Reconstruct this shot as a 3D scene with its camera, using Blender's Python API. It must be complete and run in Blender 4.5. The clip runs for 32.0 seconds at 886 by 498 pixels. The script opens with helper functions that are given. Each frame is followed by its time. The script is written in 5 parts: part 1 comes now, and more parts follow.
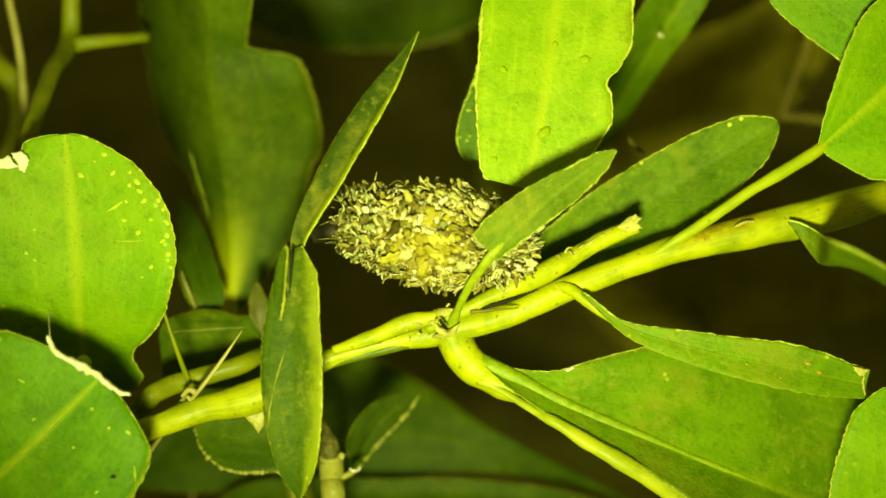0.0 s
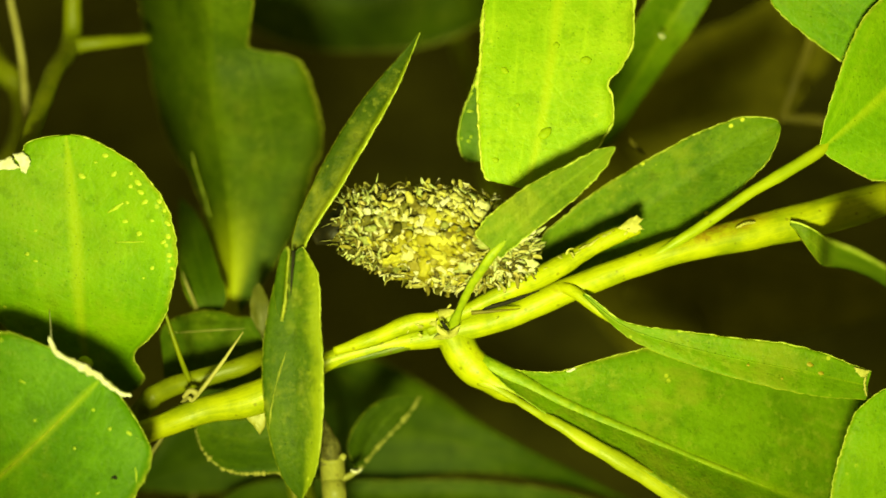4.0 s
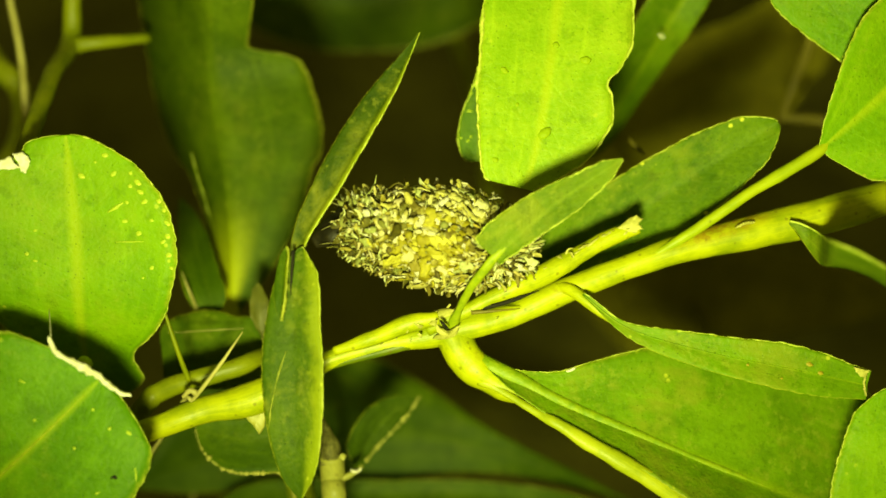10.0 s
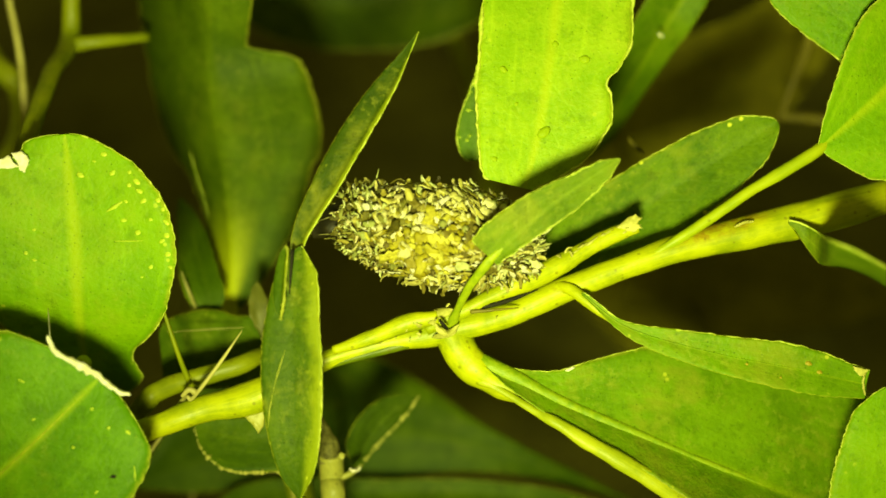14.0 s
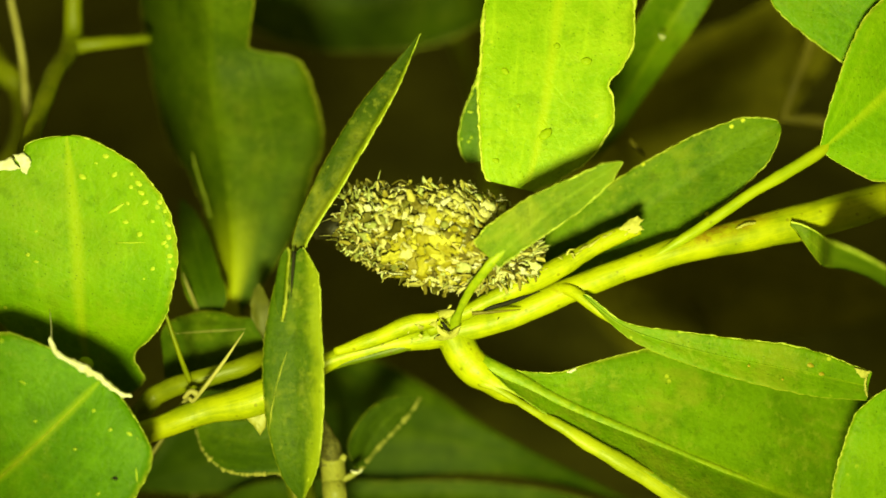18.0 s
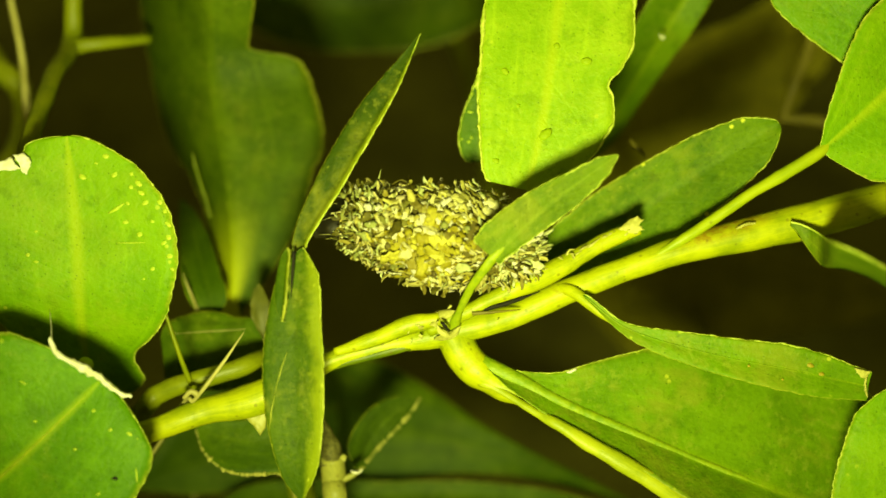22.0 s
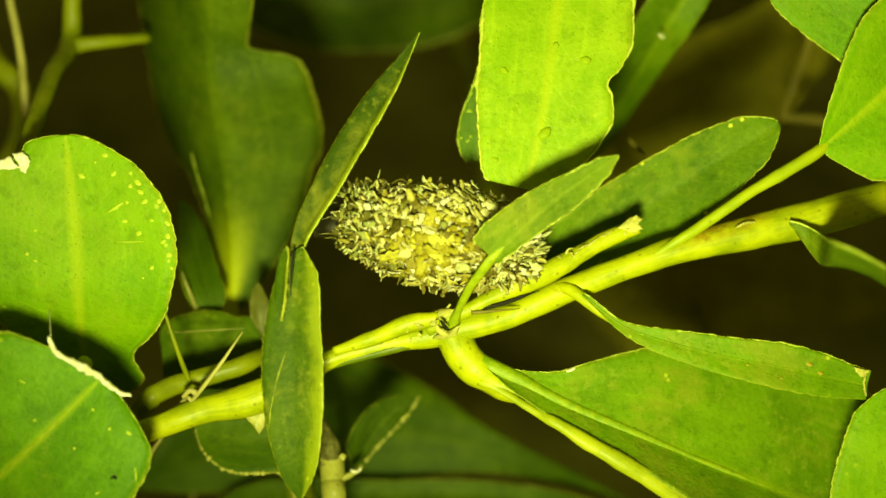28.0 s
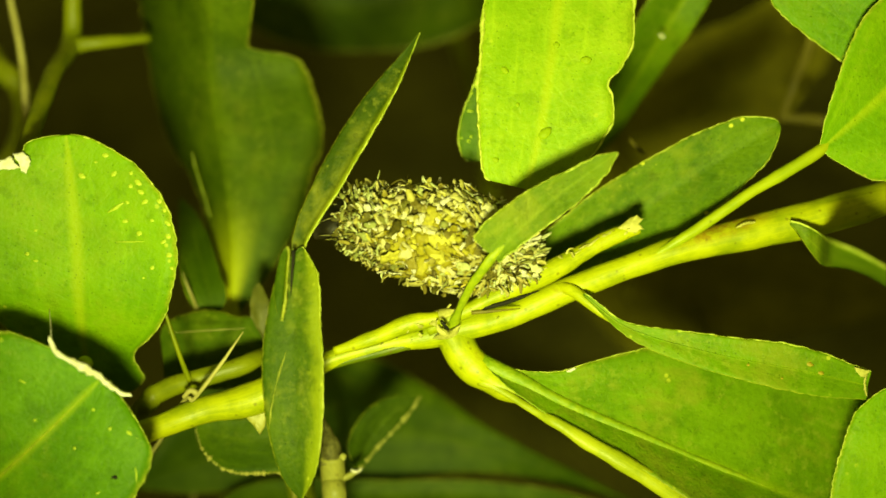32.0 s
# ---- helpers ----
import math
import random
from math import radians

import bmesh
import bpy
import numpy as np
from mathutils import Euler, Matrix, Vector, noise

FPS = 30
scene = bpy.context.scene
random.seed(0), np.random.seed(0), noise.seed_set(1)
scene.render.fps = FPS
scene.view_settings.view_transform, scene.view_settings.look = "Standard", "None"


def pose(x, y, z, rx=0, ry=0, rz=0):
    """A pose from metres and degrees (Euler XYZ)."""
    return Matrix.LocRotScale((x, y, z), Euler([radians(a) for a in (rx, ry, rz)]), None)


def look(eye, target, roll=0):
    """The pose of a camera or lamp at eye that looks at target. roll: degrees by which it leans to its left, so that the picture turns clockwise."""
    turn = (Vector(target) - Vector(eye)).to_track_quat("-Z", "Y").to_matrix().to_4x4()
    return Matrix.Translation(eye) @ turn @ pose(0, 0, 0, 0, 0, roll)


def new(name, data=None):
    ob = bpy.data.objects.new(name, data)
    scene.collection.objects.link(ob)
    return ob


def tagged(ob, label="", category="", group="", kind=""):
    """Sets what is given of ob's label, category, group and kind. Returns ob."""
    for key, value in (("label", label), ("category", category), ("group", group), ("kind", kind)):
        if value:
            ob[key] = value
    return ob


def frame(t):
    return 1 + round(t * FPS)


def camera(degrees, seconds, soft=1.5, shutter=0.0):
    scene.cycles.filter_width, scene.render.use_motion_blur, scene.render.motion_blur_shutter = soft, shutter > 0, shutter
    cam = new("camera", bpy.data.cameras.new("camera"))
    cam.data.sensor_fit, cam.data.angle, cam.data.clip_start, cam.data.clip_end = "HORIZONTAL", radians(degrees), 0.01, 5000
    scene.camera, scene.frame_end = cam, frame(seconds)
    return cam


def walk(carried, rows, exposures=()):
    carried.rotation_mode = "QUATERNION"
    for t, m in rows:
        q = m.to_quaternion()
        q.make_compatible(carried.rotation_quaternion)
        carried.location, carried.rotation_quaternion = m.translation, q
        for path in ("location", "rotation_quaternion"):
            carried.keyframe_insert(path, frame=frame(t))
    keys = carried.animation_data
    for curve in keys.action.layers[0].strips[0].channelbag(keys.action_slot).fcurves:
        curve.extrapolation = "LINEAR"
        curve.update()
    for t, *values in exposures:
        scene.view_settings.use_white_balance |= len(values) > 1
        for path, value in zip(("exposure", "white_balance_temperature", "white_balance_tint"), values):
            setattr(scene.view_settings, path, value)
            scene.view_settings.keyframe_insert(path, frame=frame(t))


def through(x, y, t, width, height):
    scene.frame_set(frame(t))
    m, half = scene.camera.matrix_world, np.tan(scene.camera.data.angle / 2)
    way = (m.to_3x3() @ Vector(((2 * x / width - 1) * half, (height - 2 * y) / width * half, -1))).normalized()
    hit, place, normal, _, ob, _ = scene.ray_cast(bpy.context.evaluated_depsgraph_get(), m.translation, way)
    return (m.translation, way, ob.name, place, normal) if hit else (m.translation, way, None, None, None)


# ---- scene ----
cam = camera(40, 32.0, soft=1.65)
MM = 0.001

# Local axes of the plants: x across, y up the slope, z out of the leaves, tilted 45 degrees over the soil.
BASE = Matrix.Translation((0, 0, 0.10)) @ Matrix.Rotation(radians(45), 4, "X")


def lens(yaw, pitch):
    """The lens, 82.4 mm from the subject, with the tremble of its support in degrees."""
    return BASE @ pose(0, 0, 0.08242) @ pose(0, 0, 0, pitch, yaw, 0)


walk(cam, [
    (0, lens(0, 0)), (0.5, lens(0, 0)), (1, lens(0, 0)), (1.5, lens(0, 0)), (2, lens(0.0403, 0.0402)),
    (2.5, lens(0.0403, 0.0402)), (3, lens(0.0403, 0.0422)), (3.5, lens(0.0489, 0.0492)), (5.5, lens(0.0779, 0.0443)), (6, lens(0.0842, 0.0801)),
    (6.5, lens(0.0882, 0.0821)), (7, lens(0.0801, 0.0499)), (7.5, lens(0.0477, 0.0422)), (8, lens(0.0423, 0.0362)), (8.5, lens(0.0403, 0.0402)),
    (9, lens(0.0362, 0.0081)), (9.5, lens(0.0483, 0.0422)), (10, lens(0.0423, 0.0402)), (10.5, lens(0.0423, 0.0382)), (11, lens(0.0403, 0.0382)),
    (11.5, lens(0.0799, 0.0733)), (12, lens(0.0403, 0.0402)), (12.5, lens(0.0081, 0.0021)), (13, lens(0, 0)), (13.5, lens(0.0343, 0.0362)),
    (14, lens(0, 0)), (14.5, lens(0.0403, 0.0402)), (16.5, lens(0.0821, 0.0821)), (17, lens(0.047, 0.0612)), (17.5, lens(0.0842, 0.0821)),
    (18, lens(0.0821, 0.0801)), (18.5, lens(0.0821, 0.0821)), (19, lens(0.0821, 0.0902)), (19.5, lens(0.1184, 0.1202)), (20, lens(0.1244, 0.1242)),
    (20.5, lens(0.1224, 0.1262)), (21, lens(0.1204, 0.1242)), (21.5, lens(0.1224, 0.1242)), (22, lens(0.0821, 0.0862)), (22.5, lens(0.0423, 0.0725)),
    (23, lens(0.0403, 0.0499)), (23.5, lens(0.0403, 0.0759)), (24, lens(0.0383, 0.0402)), (24.5, lens(0.0319, 0.0443)), (25, lens(0.002, 0.0402)),
    (25.5, lens(0.0403, 0.0402)), (27.5, lens(0.0383, 0.0402)), (28, lens(0.0403, 0.0402)), (28.5, lens(0.0403, 0.0402)), (29, lens(0.0322, 0.0202)),
    (29.5, lens(0.0403, 0.0362)), (30, lens(0.0423, 0.0402)), (30.5, lens(0.0745, 0.0443)), (31, lens(0.0423, 0.0402)), (31.5, lens(0.0423, 0.0402)),
    (32, lens(0.0612, 0.0402)),
], exposures=[(0.0, 0.0), (28.0, 0.0), (29.0, -0.13), (30.0, -0.06), (32.0, -0.04)])
cam.data.dof.use_dof = True
cam.data.dof.focus_distance = 0.0805
cam.data.dof.aperture_fstop = 21.0

# ---- light: a small torch held under the lens, at night, and an added fill ----
# even olive glow added as fill for the torch's bounce, not a real sky
world = bpy.data.worlds.new("night_fill")
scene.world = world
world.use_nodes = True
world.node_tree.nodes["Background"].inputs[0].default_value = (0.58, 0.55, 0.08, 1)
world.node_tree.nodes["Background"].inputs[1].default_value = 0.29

torch = bpy.data.lights.new("torch", "SPOT")
torch.energy = 0.74
torch.color = (0.94, 1.0, 0.30)
torch.shadow_soft_size = 0.0055
torch.spot_size = radians(75)
torch.spot_blend = 1.0
torch_ob = new("torch", torch)
torch_ob.matrix_world = BASE @ look((-0.004, -0.020, 0.084), (0.005, 0.013, 0.0))


# ---- materials ----
class Nodes:
    """Short hand for building one node material."""

    def __init__(self, name, rough=0.5, spec=0.5):
        self.mat = bpy.data.materials.new(name)
        self.mat.use_nodes = True
        self.tree = self.mat.node_tree
        self.bsdf = self.tree.nodes["Principled BSDF"]
        self.out = self.tree.nodes["Material Output"]
        self.bsdf.inputs["Roughness"].default_value = rough
        self.bsdf.inputs["Specular IOR Level"].default_value = spec

    def add(self, kind, **props):
        n = self.tree.nodes.new(kind)
        for k, v in props.items():
            setattr(n, k, v)
        return n

    def link(self, a, b):
        self.tree.links.new(a, b)

    def put(self, socket, value):
        if isinstance(value, bpy.types.NodeSocket):
            self.link(value, socket)
        else:
            socket.default_value = value

    def math(self, op, a, b=0.0, c=0.0):
        n = self.add("ShaderNodeMath", operation=op)
        for s, v in zip(n.inputs, (a, b, c)):
            self.put(s, v)
        return n.outputs[0]

    def noise(self, scale, detail=3.0, rough=0.55, vector=None):
        n = self.add("ShaderNodeTexNoise")
        n.inputs["Scale"].default_value = scale
        n.inputs["Detail"].default_value = detail
        n.inputs["Roughness"].default_value = rough
        self.link(vector or self.coord(), n.inputs["Vector"])
        return n.outputs[0]

    def spots(self, scale, size, vector=None):
        """1 inside scattered round dots, 0 outside."""
        n = self.add("ShaderNodeTexVoronoi")
        n.inputs["Scale"].default_value = scale
        self.link(vector or self.coord(), n.inputs["Vector"])
        return self.ramp(n.outputs["Distance"], size * 0.6, size, 1.0, 0.0)

    def coord(self):
        return self.add("ShaderNodeTexCoord").outputs["Object"]

    def uv(self):
        s = self.add("ShaderNodeSeparateXYZ")
        self.link(self.add("ShaderNodeTexCoord").outputs["UV"], s.inputs[0])
        return s.outputs[0], s.outputs[1]

    def ramp(self, value, a, b, lo=0.0, hi=1.0):
        n = self.add("ShaderNodeMapRange", interpolation_type="SMOOTHSTEP")
        for s, v in zip(n.inputs, (value, a, b, lo, hi)):
            self.put(s, v)
        return n.outputs[0]

    def mix(self, fac, a, b):
        n = self.add("ShaderNodeMix", data_type="RGBA")
        self.put(n.inputs[0], fac)
        for s, v in ((n.inputs[6], a), (n.inputs[7], b)):
            self.put(s, (*v, 1) if isinstance(v, tuple) else v)
        return n.outputs[2]

    def bump(self, height, dist, strength=0.5):
        n = self.add("ShaderNodeBump")
        n.inputs["Strength"].default_value = strength
        n.inputs["Distance"].default_value = dist
        self.link(height, n.inputs["Height"])
        self.link(n.outputs[0], self.bsdf.inputs["Normal"])
        return n.outputs[0]

    def colour(self, c, through=0.0, glow=(1.0, 1.0, 0.5)):
        self.put(self.bsdf.inputs["Base Color"], (*c, 1) if isinstance(c, tuple) else c)
        if through:
            t = self.add("ShaderNodeBsdfTranslucent")
            self.link(self.mix(1.0, c, c), t.inputs[0])
            m = self.add("ShaderNodeMixShader")
            m.inputs[0].default_value = through
            self.link(self.bsdf.outputs[0], m.inputs[1])
            self.link(t.outputs[0], m.inputs[2])
            self.link(m.outputs[0], self.out.inputs[0])
        return self.mat


def leaf_material(name, dark, light, dots=0.5, rough=0.42, band=0.5, sheen=0.45, band_wide=0.2, edge=0.0, base_pale=0.0, streaks=1.0):
    """Waxy leaf: mottled blade, faint side veins, pale hairs' feet and dark pores."""
    n = Nodes(name, rough + 0.03, 0.12)
    dark, light = ((0.98 * c[0], c[1], c[2]) for c in (dark, light))
    u, v = n.uv()
    side = n.math("ABSOLUTE", v)
    patches = n.noise(260, 4)
    clouds = n.noise(110, 5, 0.6)
    grain = n.noise(2600, 3, 0.7)
    base = n.mix(n.ramp(n.math("ADD", n.math("MULTIPLY", patches, 0.5), n.math("ADD", n.math("MULTIPLY", grain, 0.22), n.math("MULTIPLY", clouds, 0.28))), 0.38, 0.62), dark, light)
    # olive patches: dusty bloom with the blade's gloss painted in
    olive = tuple(0.4 * c + 0.6 * k for c, k in zip(light, (0.27, 0.27, 0.02)))
    base = n.mix(n.ramp(n.math("ADD", n.math("MULTIPLY", clouds, 0.7), n.math("MULTIPLY", n.noise(900, 3), 0.3)), 0.50, 0.66, 0.0, sheen), base, olive)
    # long soft streaks from base to tip
    along = n.add("ShaderNodeMapping")
    n.link(n.add("ShaderNodeTexCoord").outputs["UV"], along.inputs[0])
    along.inputs["Scale"].default_value = (2.2, 6.5, 1.0)
    streak = n.noise(1.0, 5, 0.62, along.outputs[0])
    base = n.mix(n.ramp(streak, 0.50, 0.72, 0.0, 0.30 * streaks), base, tuple(min(1.0, 1.25 * c + 0.015 * k) for c, k in zip(light, (2, 2, 0.1))))
    base = n.mix(n.ramp(streak, 0.48, 0.30, 0.0, 0.22 * streaks), base, tuple(0.8 * c for c in dark))
    # scurf: small paler flecks in drifts
    scurf = n.math("MULTIPLY", n.ramp(n.noise(1500, 4, 0.75), 0.50, 0.66), n.ramp(n.noise(190, 3), 0.40, 0.62))
    base = n.mix(n.math("MULTIPLY", scurf, 0.15 + 0.35 * sheen), base, tuple(0.45 * c + 0.55 * k for c, k in zip(light, (0.42, 0.43, 0.05))))
    base = n.mix(n.ramp(n.noise(700, 4, 0.7), 0.46, 0.34, 0.0, 0.35), base, tuple(c * 0.6 for c in dark))
    # side veins run forward from the midrib
    vein = n.math("FRACT", n.math("SUBTRACT", n.math("MULTIPLY", u, 9.0), n.math("MULTIPLY", side, 1.8)))
    vein = n.ramp(n.math("ABSOLUTE", n.math("SUBTRACT", vein, 0.5)), 0.0, 0.07, 1.0, 0.0)
    vein = n.math("MULTIPLY", vein, n.ramp(side, 0.95, 0.3, 0.0, 0.06))
    base = n.mix(vein, base, tuple(min(1.0, c * 1.5 + 0.03) for c in light))
    # pale zone along the midrib
    base = n.mix(n.ramp(side, 0.0, band_wide, band, 0.0), base, (0.40, 0.51, 0.008))
    if edge:
        # one margin yellowed in uneven blotches, its lit curl also put into the colour
        base = n.mix(n.ramp(n.math("ADD", v, n.math("MULTIPLY", n.noise(420, 5, 0.65), 1.3)), 0.95, 1.55, 0.0, edge), base, (0.36, 0.42, 0.006))
    if base_pale:
        # yellow tissue where the blade runs down into its stalk
        reach = n.math("ADD", u, n.math("MULTIPLY", n.noise(300, 3), 0.05))
        foot = n.math("MULTIPLY", n.ramp(reach, base_pale, 0.06, 0.0, 1.0), n.ramp(v, 0.55, 0.08, 0.0, 1.0))
        base = n.mix(n.math("MULTIPLY", foot, n.ramp(n.noise(650, 4), 0.25, 0.5, 0.7, 1.0)), base, (0.48, 0.54, 0.005))
    # pores and pale hair feet
    base = n.mix(n.math("MULTIPLY", n.spots(2100, 0.14), 0.5), base, tuple(c * 0.35 for c in dark))
    pale = n.math("MULTIPLY", n.spots(900, 0.17), n.ramp(n.math("MULTIPLY", side, n.noise(500, 2)), 0.36, 0.50, 0.0, dots))
    base = n.mix(pale, base, (0.62, 0.66, 0.048))
    # yellowed rim
    base = n.mix(n.math("MULTIPLY", n.ramp(side, 0.94, 1.0, 0.0, 0.55), n.ramp(grain, 0.3, 0.6)), base, (0.50, 0.50, 0.04))
    h = n.math("ADD", n.math("MULTIPLY", grain, 0.6), n.math("ADD", n.math("MULTIPLY", patches, 0.8), n.math("MULTIPLY", vein, -1.0)))
    n.bump(h, 0.0003, 0.45)
    return n.colour(base, 0.22)


M_LEAF = leaf_material("fresh_leaf", (0.078, 0.20, 0.0008), (0.135, 0.30, 0.0012), 0.5, 0.42, 0.45, 0.35, 0.07)
M_PLAIN = leaf_material("plain_fresh_leaf", (0.085, 0.21, 0.0008), (0.145, 0.31, 0.0012), 0.5, 0.42, 0.05, 0.35, 0.07)
M_BLOOM = leaf_material("dusty_green_leaf", (0.098, 0.20, 0.001), (0.165, 0.30, 0.002), 0.6, 0.42, 0.3, 0.75, 0.07)
M_FOLD = leaf_material("yellow_footed_leaf", (0.098, 0.20, 0.001), (0.165, 0.30, 0.002), 0.6, 0.42, 0.3, 0.75, 0.07, base_pale=0.2)
M_BRIGHT = leaf_material("young_leaf", (0.145, 0.31, 0.001), (0.225, 0.41, 0.002), 0.5, 0.42, 0.6, 0.28, 0.11)
M_DEEP = leaf_material("mature_leaf", (0.055, 0.125, 0.0012), (0.10, 0.20, 0.002), 0.5, 0.42, 0.25)
M_BACK = leaf_material("dusty_leaf", (0.050, 0.094, 0.001), (0.098, 0.160, 0.002), 0.1, 0.5, 0.06, 0.3, base_pale=0.42)
M_PALE = leaf_material("pale_leaf", (0.23, 0.40, 0.0032), (0.36, 0.51, 0.012), 0.3, 0.4, 0.75, 0.3, 0.12)
M_SOFT = leaf_material("soft_leaf", (0.088, 0.158, 0.002), (0.15, 0.235, 0.004), 0.4, 0.5, 0.1, 0.6)
# leaf greens with deep shade mixed into the colour
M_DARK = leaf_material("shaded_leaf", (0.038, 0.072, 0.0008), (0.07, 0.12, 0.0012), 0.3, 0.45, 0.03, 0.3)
# olive-brown tones for the two sheets that lift the dark background
M_BACKDROP = leaf_material("backdrop_leaf", (0.21, 0.19, 0.008), (0.31, 0.275, 0.012), 0.0, 0.6, 0.0, 0.3)
M_BACKDROP_DIM = leaf_material("backdrop_leaf_dim", (0.165, 0.145, 0.008), (0.245, 0.215, 0.012), 0.0, 0.6, 0.0, 0.3)
# darker green copy for low and rear leaves, shade put into the colour
M_SHADE = leaf_material("shade_toned_leaf", (0.045, 0.092, 0.0006), (0.09, 0.155, 0.001), 0.15, 0.45, 0.03, 0.2)
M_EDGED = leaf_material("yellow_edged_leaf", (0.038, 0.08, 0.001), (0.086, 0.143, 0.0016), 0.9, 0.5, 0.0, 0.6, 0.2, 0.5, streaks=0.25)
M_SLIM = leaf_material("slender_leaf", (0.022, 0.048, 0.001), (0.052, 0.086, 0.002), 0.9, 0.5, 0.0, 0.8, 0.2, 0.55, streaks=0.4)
# half light put into the greens of the leaf behind the others
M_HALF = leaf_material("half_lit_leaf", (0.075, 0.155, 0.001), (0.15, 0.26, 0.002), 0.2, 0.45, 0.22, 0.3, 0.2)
M_SCURF = leaf_material("scurfy_leaf", (0.066, 0.14, 0.0013), (0.142, 0.24, 0.0027), 0.9, 0.5, 0.0, 0.55, streaks=0.4)


def stem_material(name, base_a, base_b, brown=0.5, stain=None):
    n = Nodes(name, 0.42, 0.28)
    u, v = n.uv()
    co = n.coord()
    streak = n.add("ShaderNodeMapping")
    uvn = n.add("ShaderNodeTexCoord")
    n.link(uvn.outputs["UV"], streak.inputs[0])
    streak.inputs["Scale"].default_value = (6.0, 30.0, 1.0)
    lines = n.noise(1.0, 3, 0.6, streak.outputs[0])
    patches = n.noise(420, 4, 0.6)
    base = n.mix(n.ramp(n.math("ADD", n.math("MULTIPLY", lines, 0.3), n.math("MULTIPLY", patches, 0.7)), 0.34, 0.60), base_a, base_b)
    base = n.mix(n.ramp(patches, 0.62, 0.74, 0.0, brown), base, (0.24, 0.13, 0.012))
    if stain:
        away = n.add("ShaderNodeVectorMath", operation="SUBTRACT")
        n.link(co, away.inputs[0])
        away.inputs[1].default_value = stain[0]
        turn = n.add("ShaderNodeMapping")
        n.link(away.outputs[0], turn.inputs[0])
        turn.inputs["Rotation"].default_value = (0, 0, radians(-18))
        flat = n.add("ShaderNodeVectorMath", operation="MULTIPLY")
        n.link(turn.outputs[0], flat.inputs[0])
        flat.inputs[1].default_value = (0.6, 2.6, 0.6)
        d = n.add("ShaderNodeVectorMath", operation="LENGTH")
        n.link(flat.outputs[0], d.inputs[0])
        near = n.math("MULTIPLY", n.ramp(d.outputs["Value"], stain[1] * 0.3, stain[1], 1.0, 0.0), n.ramp(n.noise(800, 5, 0.75), 0.38, 0.58, 0.25, 1.0))
        base = n.mix(n.math("MULTIPLY", near, 0.85), base, (0.26, 0.13, 0.008))
    base = n.mix(n.math("MULTIPLY", n.spots(1100, 0.16), 0.45), base, (0.12, 0.09, 0.008))
    n.bump(n.math("ADD", n.math("MULTIPLY", lines, 0.12), n.math("MULTIPLY", patches, 0.9)), 0.0003, 0.4)
    return n.colour(base, 0.12)


M_STEM = stem_material("stem_skin", (0.25, 0.31, 0.002), (0.46, 0.495, 0.003), 0.4, ((Vector((18.61, 1.65, 0.80)) - Vector((-58, -62, -79))) * MM, 0.0031))
M_PETIOLE = stem_material("leaf_stalk_skin", (0.27, 0.36, 0.003), (0.39, 0.46, 0.005), 0.2)
M_FOOT = stem_material("yellow_stalk_skin", (0.42, 0.47, 0.003), (0.58, 0.60, 0.005), 0.1)
M_STALK = stem_material("green_stalk", (0.26, 0.32, 0.0048), (0.40, 0.44, 0.008), 0.3)
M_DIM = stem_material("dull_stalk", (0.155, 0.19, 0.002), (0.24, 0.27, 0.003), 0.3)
M_BROWN = stem_material("brown_stalk", (0.13, 0.11, 0.012), (0.20, 0.17, 0.02), 0.4)
# stem skin darkened, with the underside's shade put into the colour
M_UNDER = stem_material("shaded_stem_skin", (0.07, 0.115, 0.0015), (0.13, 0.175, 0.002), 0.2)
M_BRACT = stem_material("withered_bract_skin", (0.075, 0.085, 0.012), (0.125, 0.13, 0.02), 0.3)
M_DRY = stem_material("dry_stalk", (0.30, 0.27, 0.07), (0.48, 0.44, 0.15), 0.4)
M_GREY = stem_material("grey_stalk", (0.24, 0.25, 0.044), (0.36, 0.35, 0.064), 0.5)


def plain_plant(name, a, b, scale=1500, rough=0.5, through=0.15):
    n = Nodes(name, rough, 0.35)
    g = n.noise(scale, 4, 0.65)
    base = n.mix(n.ramp(g, 0.32, 0.68), a, b)
    n.bump(g, 0.0002, 0.5)
    return n.colour(base, through)


M_RIB = plain_plant("midrib_tissue", (0.22, 0.31, 0.0032), (0.36, 0.43, 0.006))
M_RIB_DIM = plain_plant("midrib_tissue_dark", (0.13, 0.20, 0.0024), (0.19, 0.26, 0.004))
M_RIB_SOFT = plain_plant("midrib_tissue_soft", (0.17, 0.29, 0.002), (0.28, 0.38, 0.005))
M_RIM = plain_plant("leaf_margin", (0.34, 0.45, 0.02), (0.60, 0.67, 0.10))
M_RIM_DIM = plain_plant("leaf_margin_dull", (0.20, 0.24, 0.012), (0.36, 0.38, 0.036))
M_DULL_THREAD = plain_plant("dry_thread", (0.06, 0.055, 0.012), (0.20, 0.19, 0.05), 2500)
M_RUST = plain_plant("rust_spot", (0.32, 0.25, 0.01), (0.44, 0.36, 0.02), 2500)
M_SPECK = plain_plant("pale_blister", (0.36, 0.50, 0.012), (0.56, 0.66, 0.05), 2500)
M_PAPER = plain_plant("papery_stipule", (0.34, 0.33, 0.05), (0.60, 0.57, 0.14), 1100, 0.6)
M_SCAR = plain_plant("dry_scar", (0.60, 0.57, 0.36), (0.88, 0.86, 0.80), 1800, 0.7, 0.05)


